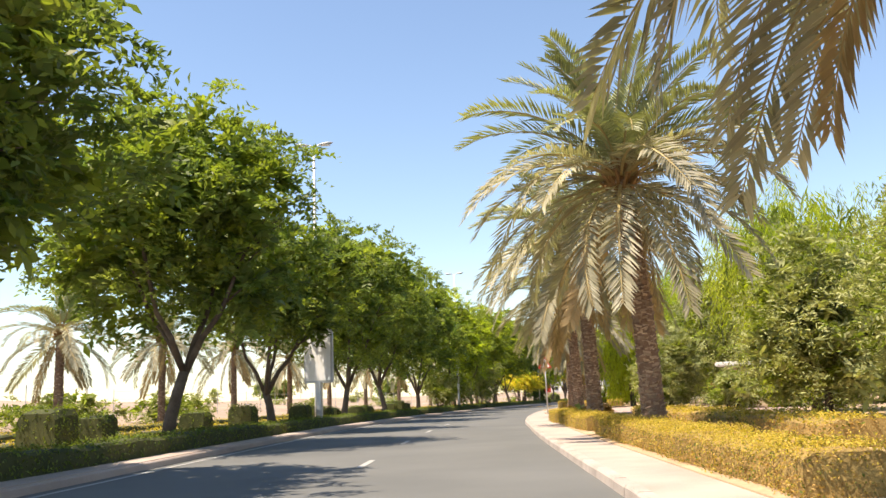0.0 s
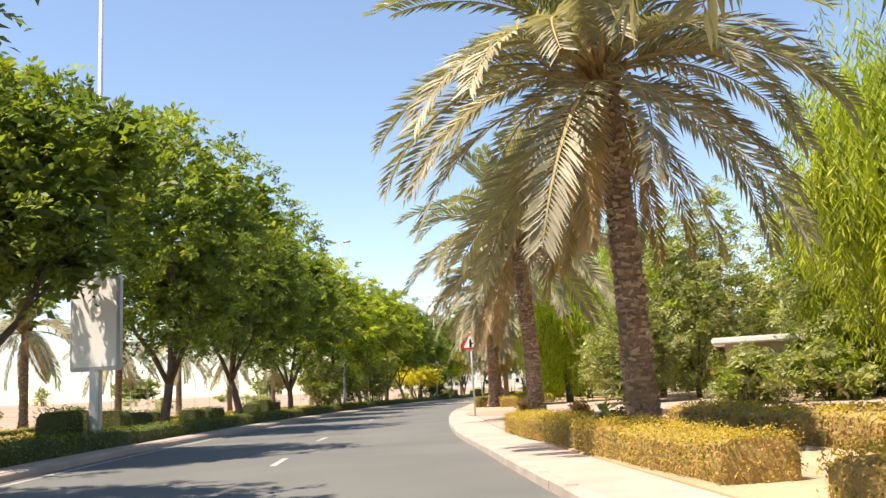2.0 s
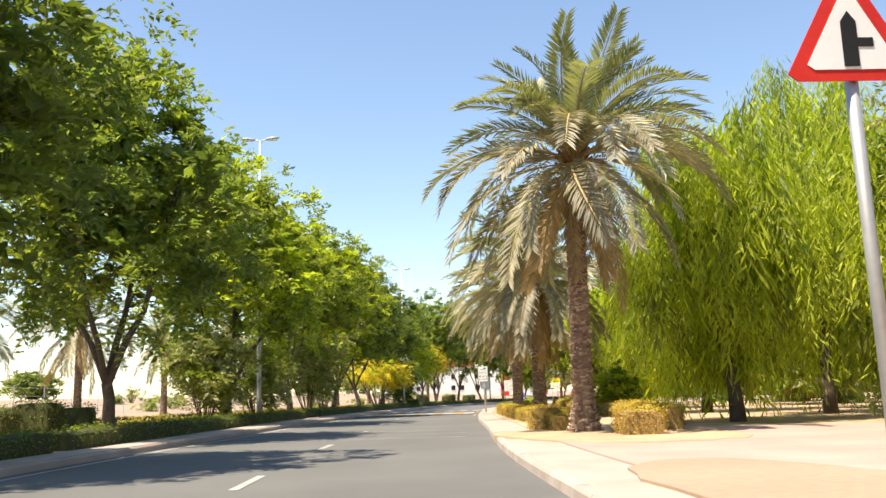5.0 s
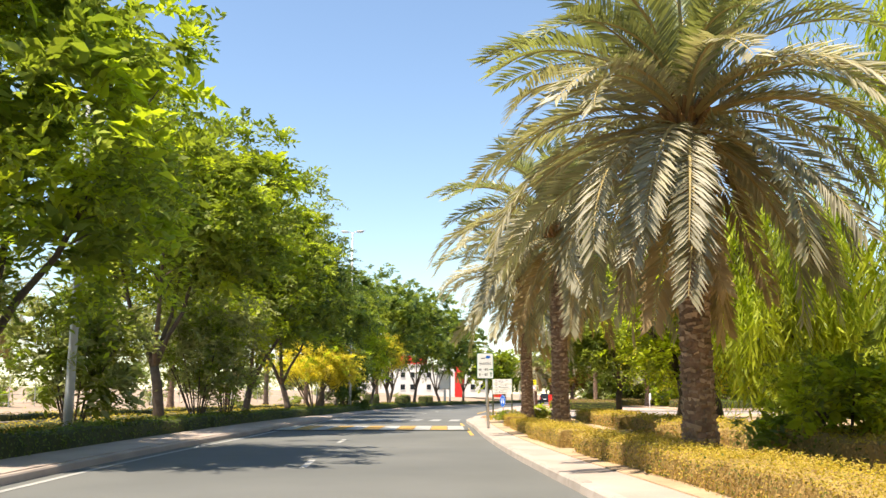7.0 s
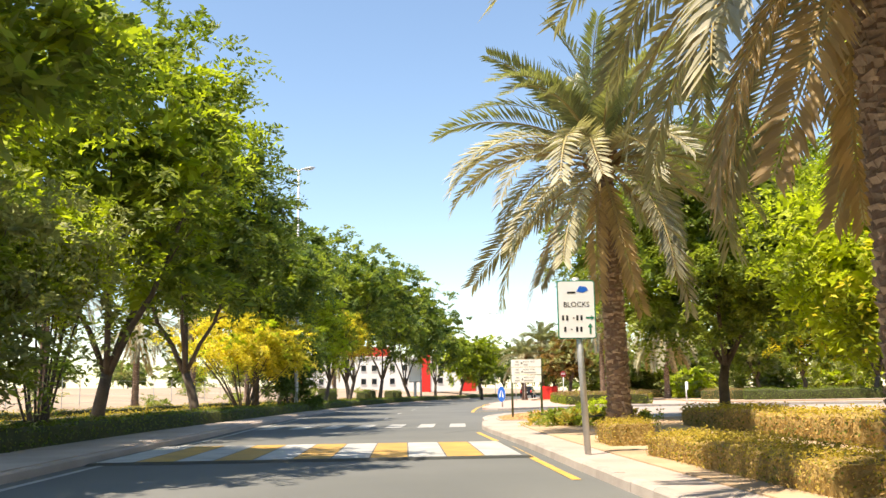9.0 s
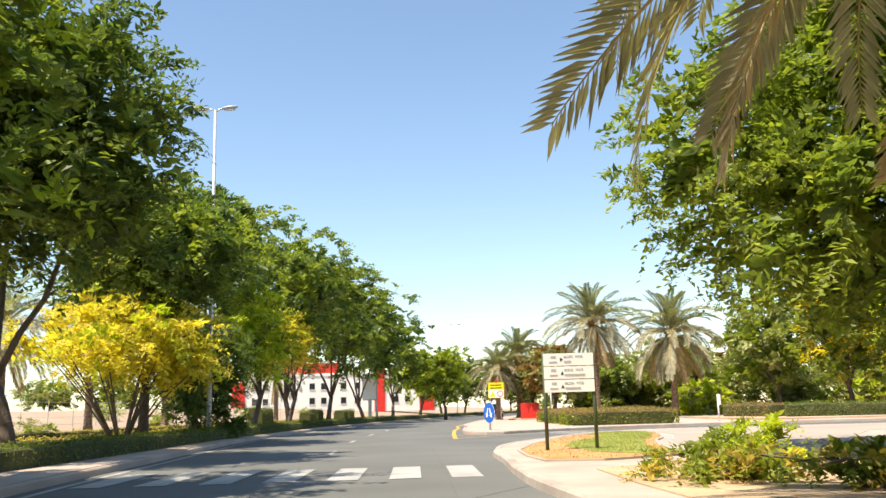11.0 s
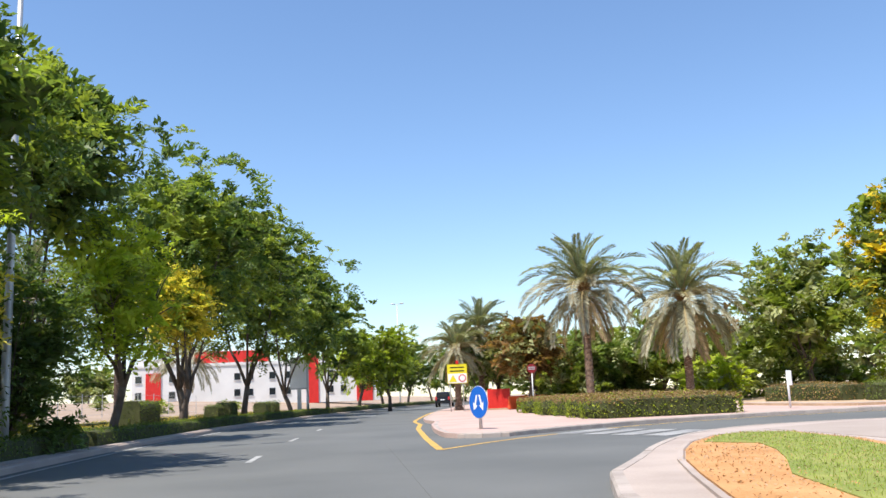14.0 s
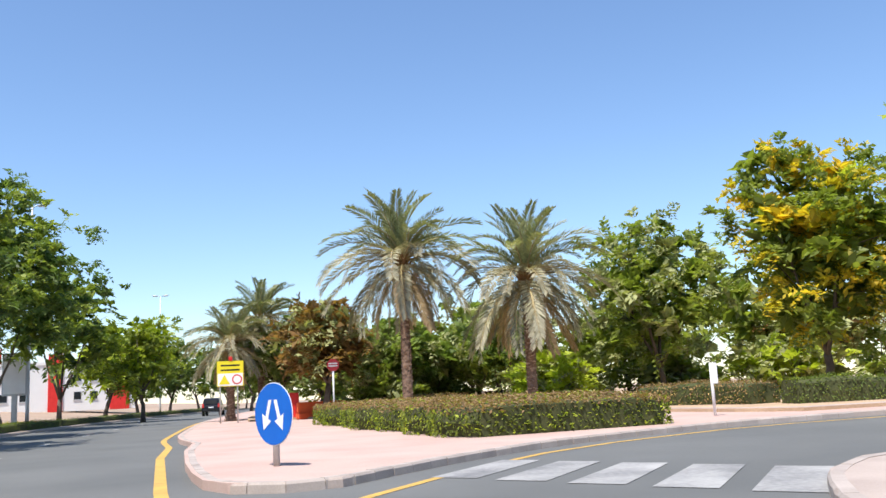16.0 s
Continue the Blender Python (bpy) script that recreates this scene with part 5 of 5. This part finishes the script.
part("arrow", prism_bm([(0.095, 1.95), (0.125, 1.95), (0.125, 2.06), (0.155, 2.06), (0.11, 2.13), (0.065, 2.06), (0.095, 2.06)], -0.044, -0.041), GREEN_PRINT, plate, "green arrow")
part("emblem", prism_bm([(-0.1, 2.66), (0.0, 2.64), (0.1, 2.68), (0.06, 2.74), (-0.05, 2.75)], -0.044, -0.041), BLUE_SHEET, plate, "small blue and green emblem")
part("emblem", prism_bm([(-0.26, 2.63), (-0.12, 2.63), (-0.12, 2.66), (-0.26, 2.66)], -0.044, -0.041), BLACK_SHEET, plate)

# three-panel building sign on two green posts
a, b = Vector((19.0, 134.45, 0.17)), Vector((20.1, 134.08, 0.17))
turn = math.degrees(math.atan2(b.y - a.y, b.x - a.x))
s = thing("building_sign", pose((a.x + b.x) / 2, (a.y + b.y) / 2, 0.17, 0, 0, turn), "three white building direction panels on two green posts", "direction sign")
for x in (-0.58, 0.58):
    part("post", tube_bm([(x, 0.04, 0), (x, 0.04, 2.3)], (0.045, 0.045), 10), GREEN_POST, s, "dark green painted post", smooth=True)
for k in range(3):
    z = 2.10 - 0.31 * k
    pl = part("panel", box_bm(-0.59, 0.59, -0.03, -0.01, z - 0.145, z + 0.145, 0.004), WHITE_SHEET, s, "white panel with grey print")
    text_part("BLDG", 0.085, upright(0.0, -0.033, z + 0.055), GREY_PRINT, pl)
    text_part("NOS", 0.085, upright(0.25, -0.033, z + 0.055), GREY_PRINT, pl)
    w = (0.12, 0.34, 0.26)[k]
    part("number_bar", prism_bm([(-0.1, z - 0.085), (-0.1 + w * 1.4, z - 0.085), (-0.1 + w * 1.4, z - 0.03), (-0.1, z - 0.03)], -0.036, -0.032), GREY_SHEET, pl, "grey printed bar")
    part("script_bar", prism_bm([(-0.42, z + 0.03), (-0.3, z + 0.03), (-0.3, z + 0.09), (-0.42, z + 0.09)], -0.036, -0.032), GREY_SHEET, pl, "grey printed bar")
    part("script_bar", prism_bm([(-0.46, z - 0.08), (-0.27, z - 0.08), (-0.27, z - 0.04), (-0.46, z - 0.04)], -0.036, -0.032), GREY_SHEET, pl, "grey printed bar")
    part("arrow", prism_bm([(-0.2, z - 0.05), (-0.12, z - 0.05), (-0.16, z + 0.04)] if k else [(-0.2, z - 0.05), (-0.2, z + 0.05), (-0.13, z)], -0.036, -0.032), BLACK_SHEET, pl, "black arrow")

# blue keep-either-side sign on the island tip
s = thing("keep_either_side_sign", pose(25.75, 156.45, 0.15, 0, 0, -79), "round blue sign with two white arrows on a short post", "road sign")
part("post", tube_bm([(0.0, 0.03, 0), (0.0, 0.03, 0.86)], (0.055, 0.055), 10), GALV, s, smooth=True)
plate = part("plate", disc_bm(0.495, 0.012, 44, y=-0.02, z=0.83), BLUE_SHEET, s, "blue disc")
part("rim", disc_bm(0.51, 0.006, 44, y=-0.011, z=0.83), WHITE_SHEET, plate, "pale rim")
for sg in (-1, 1):
    arrow = [(0.030, 1.05), (0.10, 1.05), (0.185, 0.80), (0.265, 0.845), (0.235, 0.60), (0.045, 0.735), (0.120, 0.765)]
    part("arrow", prism_bm([(sg * x * 1.08, 0.83 + (z - 0.84) * 1.08) for x, z in arrow], -0.032, -0.027), WHITE_SHEET, plate, "white arrow")

# yellow warning board with lamp
s = thing("yellow_warning_board", pose(38.3, 188.1, 0.15, 0, 0, -26) @ Matrix.Scale(0.82, 4), "yellow and white warning board with a beacon on two posts", "road sign")
for x in (-0.75, 0.35):
    part("post", tube_bm([(x, 0.04, 0), (x, 0.04, 3.8)], (0.05, 0.05), 8), GALV, s, smooth=True)
board = part("board", box_bm(-0.95, 0.75, -0.03, 0.0, 2.35, 4.0, 0.01), YELLOW_SHEET, s, "yellow board")
part("lower_panel", box_bm(-0.90, 0.70, -0.04, -0.031, 2.4, 3.2), WHITE_SHEET, board, "white lower panel")
part("triangle", prism_bm([(-0.82, 2.5), (-0.12, 2.5), (-0.47, 3.12)], -0.05, -0.041), YELLOW_SHEET, board, "yellow triangle")
part("limit_ring", prism_bm([(0.33 + 0.32 * math.cos(w), 2.8 + 0.32 * math.sin(w)) for w in (2 * math.pi * k / 28 for k in range(28))], -0.05, -0.041), RED_SHEET, board, "red ring")
part("limit_disc", prism_bm([(0.33 + 0.24 * math.cos(w), 2.8 + 0.24 * math.sin(w)) for w in (2 * math.pi * k / 28 for k in range(28))], -0.055, -0.051), WHITE_SHEET, board)
for z in (3.72, 3.42):
    part("print_bar", prism_bm([(-0.7, z - 0.05), (0.5, z - 0.05), (0.5, z + 0.05), (-0.7, z + 0.05)], -0.036, -0.031), BLACK_SHEET, board)
part("beacon", box_bm(-0.2, 0.05, -0.08, 0.1, 4.0, 4.3, 0.04), RED_SHEET, s, "amber beacon lamp")

# red round sign
s = thing("octagonal_sign", pose(38.8, 177.9, 0.15, 0, 0, -28), "dark red octagonal sign on a thin white post", "road sign")
part("post", tube_bm([(0, 0.03, 0), (0, 0.03, 2.7)], (0.04, 0.04), 8), WHITE_SHEET, s, smooth=True)
plate = part("plate", prism_bm([(0.29 * math.cos(radians(22.5 + 45 * k)), 2.5 + 0.29 * math.sin(radians(22.5 + 45 * k))) for k in range(8)], -0.02, 0.0), DARK_RED, s, "dark red octagonal plate")
for z in (2.43, 2.54):
    part("print_bar", prism_bm([(-0.2, z), (0.2, z), (0.2, z + 0.06), (-0.2, z + 0.06)], -0.026, -0.021), GREY_SHEET, plate, "pale printed bar")

# small white post by the side road
s = thing("marker_post", pose(40.7, 159.1, 0.15, 0, 0, -60), "white post with a small sign box beside the side road", "marker post")
part("post", tube_bm([(0, 0, 0), (0, 0, 1.5)], (0.045, 0.045), 8), WHITE_SHEET, s, smooth=True)
part("sign_box", box_bm(-0.02, 0.17, -0.06, 0.06, 0.9, 1.5, 0.02), WHITE_SHEET, s, "white box")


def poster_panel(x, y, turn, label):
    t = thing("poster_panel", pose(x, y, 0.16, 0, 0, turn), label, "billboard", "poster panels")
    part("post", box_bm(-0.16, 0.16, -0.1, 0.1, 0, 2.3, 0.02), GALV, t)
    fr = part("frame", box_bm(-0.78, 0.78, -0.12, 0.12, 2.2, 4.95, 0.04), GREY_SHEET, t, "grey metal frame")
    part("sheet", box_bm(-0.69, 0.69, -0.135, -0.121, 2.32, 4.84, 0.0), WHITE_SHEET, fr, "blank pale poster sheet")
    return t


poster_panel(-6.0, 53.0, -14, "tall blank grey poster panel on a post in the median")
poster_panel(30.9, 205.8, -30, "tall blank white poster panel on a post in the median")

# ---- gate hut ----
s = thing("gate_hut", pose(19.6, 64.3, 0.17, 0, 0, -24), "small cream gate hut with a flat white overhanging roof", "hut")
part("wall", box_bm(-1.7, 1.7, -1.2, 1.2, 0, 2.5, 0.02), WALL_CREAM, s, "cream block wall")
for row in range(8):
    for k in range(4):
        x0 = -1.69 + 0.845 * k + (0.2 if row % 2 else 0.0)
        part("block", box_bm(x0, min(x0 + 0.82, 1.69), -1.215, -1.19, 0.02 + 0.31 * row, 0.31 + 0.31 * row, 0.008), WALL_CREAM, s)
    for k in range(3):
        part("block", box_bm(-1.715, -1.69, -1.18 + 0.79 * k, -0.41 + 0.79 * k, 0.02 + 0.31 * row, 0.31 + 0.31 * row, 0.008), WALL_CREAM, s)
part("roof", box_bm(-2.25, 2.25, -1.7, 1.7, 2.5, 2.78, 0.06), WALL_WHITE, s, "thick white flat roof")
for x in (-0.8, 0.7):
    w = part("window", box_bm(x - 0.45, x + 0.45, -1.24, -1.19, 1.0, 1.95, 0.01), GLASS_DARK, s, "dark window")
    part("frame", box_bm(x - 0.5, x + 0.5, -1.23, -1.201, 0.95, 1.0), GREY_SHEET, w)

# ---- red works cabin and barrier ----
s = thing("red_cabin", pose(41.6, 188.6, 0.15, 0, 0, -28) @ Matrix.Scale(0.5, 4), "red steel works cabin beside the road", "cabin")
part("body", box_bm(-1.6, 1.6, -1.4, 1.4, 0.15, 2.9, 0.05), RED_SHEET, s, "red painted steel body")
part("sill", box_bm(-1.6, 1.6, -1.4, 1.4, 0, 0.15), BLACK_SHEET, s)
part("door", box_bm(-0.5, 0.5, -1.44, -1.401, 0.2, 2.3, 0.01), RED_SHEET, s)


def barrier(x, y, turn):
    t = thing("plastic_barrier", pose(x, y, 0.15, 0, 0, turn), "orange plastic road barrier", "barrier", "barriers")
    part("body", box_bm(-0.9, 0.9, -0.2, 0.2, 0.0, 0.35, 0.05), ORANGE, t)
    part("top", box_bm(-0.9, 0.9, -0.1, 0.1, 0.35, 0.9, 0.04), ORANGE, t)
    return t


ORANGE = material("orange_plastic", (0.72, 0.10, 0.03), (0.85, 0.16, 0.05), 0.5, 2, 20, 0)
for x, y in ((42.2, 186.6), (43.6, 187.0), (44.9, 188.0)):
    barrier(x, y, 8)

# ---- dark off-road car ahead ----


def wheel(parent, x, y):
    bm = bmesh.new()
    bmesh.ops.create_cone(bm, cap_ends=True, segments=24, radius1=0.38, radius2=0.38, depth=0.25, matrix=Matrix.Translation((x, y, 0.38)) @ Matrix.Rotation(radians(90), 4, "Y"))
    w = part("wheel", bm, RUBBER, parent, "black tyre")
    bm = bmesh.new()
    bmesh.ops.create_cone(bm, cap_ends=True, segments=20, radius1=0.24, radius2=0.24, depth=0.27, matrix=Matrix.Translation((x, y, 0.38)) @ Matrix.Rotation(radians(90), 4, "Y"))
    part("rim", bm, GALV, w, "silver rim")


def side_extrude(profile, half, taper=0.0):
    """A body from a side view (y, z), half wide, drawn in by taper at the top."""
    bm = bmesh.new()
    top = max(z for _, z in profile)
    low = min(z for _, z in profile)
    l = [bm.verts.new((-half + taper * (z - low) / (top - low), y, z)) for y, z in profile]
    r = [bm.verts.new((half - taper * (z - low) / (top - low), y, z)) for y, z in profile]
    bm.faces.new(l)
    bm.faces.new(r[::-1])
    for i in range(len(l)):
        j = (i + 1) % len(l)
        bm.faces.new((l[j], l[i], r[i], r[j]))
    bmesh.ops.recalc_face_normals(bm, faces=bm.faces)
    bmesh.ops.bevel(bm, geom=list(bm.edges), offset=0.05, segments=2, affect="EDGES")
    return bm


p = along(236, 1.9)
car = thing("off_road_car", pose(p.x, p.y, 0.0, 0, 0, heading(236)), "dark blue-black off-road car seen from behind", "car")
part("body", side_extrude([(-2.35, 0.45), (-2.4, 1.0), (-2.3, 1.12), (1.2, 1.1), (2.3, 0.98), (2.42, 0.7), (2.35, 0.42)], 0.95), CAR_PAINT, car, "dark glossy body")
part("cabin", side_extrude([(-2.3, 1.08), (-2.15, 1.75), (-1.9, 1.84), (0.4, 1.82), (1.25, 1.08)], 0.90, 0.16), CAR_PAINT, car)
part("rear_window", box_bm(-0.66, 0.66, -2.34, -2.2, 1.2, 1.65, 0.03), GLASS_DARK, car, "dark rear window")
part("bumper", box_bm(-0.93, 0.93, -2.5, -2.3, 0.45, 0.72, 0.05), BLACK_SHEET, car)
part("number_plate", box_bm(-0.26, 0.26, -2.425, -2.40, 0.82, 0.94), WHITE_SHEET, car, "blank white plate")
for x in (-0.8, 0.8):
    part("tail_light", box_bm(x - 0.1, x + 0.1, -2.43, -2.3, 0.85, 1.25, 0.03), RED_SHEET, car, "red tail light")
    for y in (-1.45, 1.5):
        wheel(car, x * 1.08, y)

# ---- white building with red panels beyond the desert ----
s = thing("white_building", pose(44, 306, 2.2, 0, 0, -10), "long white building with red panels and small windows", "building")
part("wall", box_bm(-22, 24, -6, 6, -1, 6.6, 0.05), WALL_WHITE, s, "white rendered wall")
part("parapet", box_bm(-22.15, 24.15, -6.15, 6.15, 6.6, 7.2, 0.05), WALL_WHITE, s)
part("red_panel", box_bm(-19.5, -16.8, -6.25, -5.9, -1, 5.6, 0.03), RED_SHEET, s, "red cladding panel")
part("red_roof_box", box_bm(-13, 3, -5.5, 4, 7.2, 9.4, 0.05), RED_SHEET, s, "red roof storey")
part("white_end", box_bm(-21, -13, -5.4, 4, 7.2, 8.2, 0.05), WALL_WHITE, s)
part("red_panel", box_bm(10.0, 12.2, -6.25, -5.9, -1, 8.4, 0.03), RED_SHEET, s, "red cladding panel")
part("red_panel", box_bm(19.5, 22.6, -6.25, -5.9, -1, 8.0, 0.03), RED_SHEET, s, "red cladding panel")
for k, x in enumerate((-20.8, -14.8, -12.6, -3.0, -0.6, 3.5, 6.4, 14.5, 17.0)):
    for z in (0.9, 3.9):
        w = part("window", box_bm(x - 0.55, x + 0.55, -6.06, -5.9, z, z + 1.25), GLASS_DARK, s, "dark window")
        part("sill", box_bm(x - 0.65, x + 0.65, -6.14, -6.0, z - 0.12, z), GREY_SHEET, w)

# ---- fence on the desert side ----
fence = thing("wire_fence", Matrix(), "thin wire fence with steel posts along the desert", "fence")
for k in range(60):
    q = along(20 + 3.6 * k, -29)
    z = terrain(q.x, q.y)
    part("post", tube_bm([(q.x, q.y, z - 0.1), (q.x, q.y, z + 2.3)], (0.035, 0.035), 6), GALV, fence)
for hgt in (0.3, 0.9, 1.5, 2.1):
    pts = [along(20 + 3.6 * k, -29) for k in range(60)]
    part("wire", tube_bm([(q.x, q.y, terrain(q.x, q.y) + hgt) for q in pts], [0.012] * 60, 4), GALV, fence)

# bushes on the desert edge
for i, (y, off, h, r) in enumerate(((30, -22, 2.2, 2.4), (37, -24, 2.6, 2.8), (43, -22, 2.0, 2.2), (48, -25, 2.8, 2.8), (55, -23, 2.0, 2.4), (62, -24, 1.8, 2.2), (70, -23, 2.0, 2.4), (78, -25, 2.2, 2.6))):
    q = along(y, off)
    shrub("desert_bush", 940 + i, pose(q.x, q.y, terrain(q.x, q.y)), h, r, (LEAF_GREEN, LEAF_GREY), (0.6, 0.4), "spreading green bush at the edge of the sand", stems=6, clumps=90, per=22, leaf=(0.26, 0.4), spread=0.35, group="bushes on the desert edge", bare=0.0)

# low scrub on the sand
for i in range(26):
    rnd = random.Random(900 + i)
    q = along(rnd.uniform(30, 230), -rnd.uniform(21, 48))
    shrub("desert_scrub", 900 + i, pose(q.x, q.y, terrain(q.x, q.y)), rnd.uniform(0.8, 2.0), rnd.uniform(0.9, 2.0), (LEAF_GREY, LEAF_GREEN), (0.6, 0.4), "low grey-green desert scrub on the sand", stems=5, clumps=34, per=26, leaf=(0.22, 0.4), spread=0.3, group="desert scrub", bare=0.05)
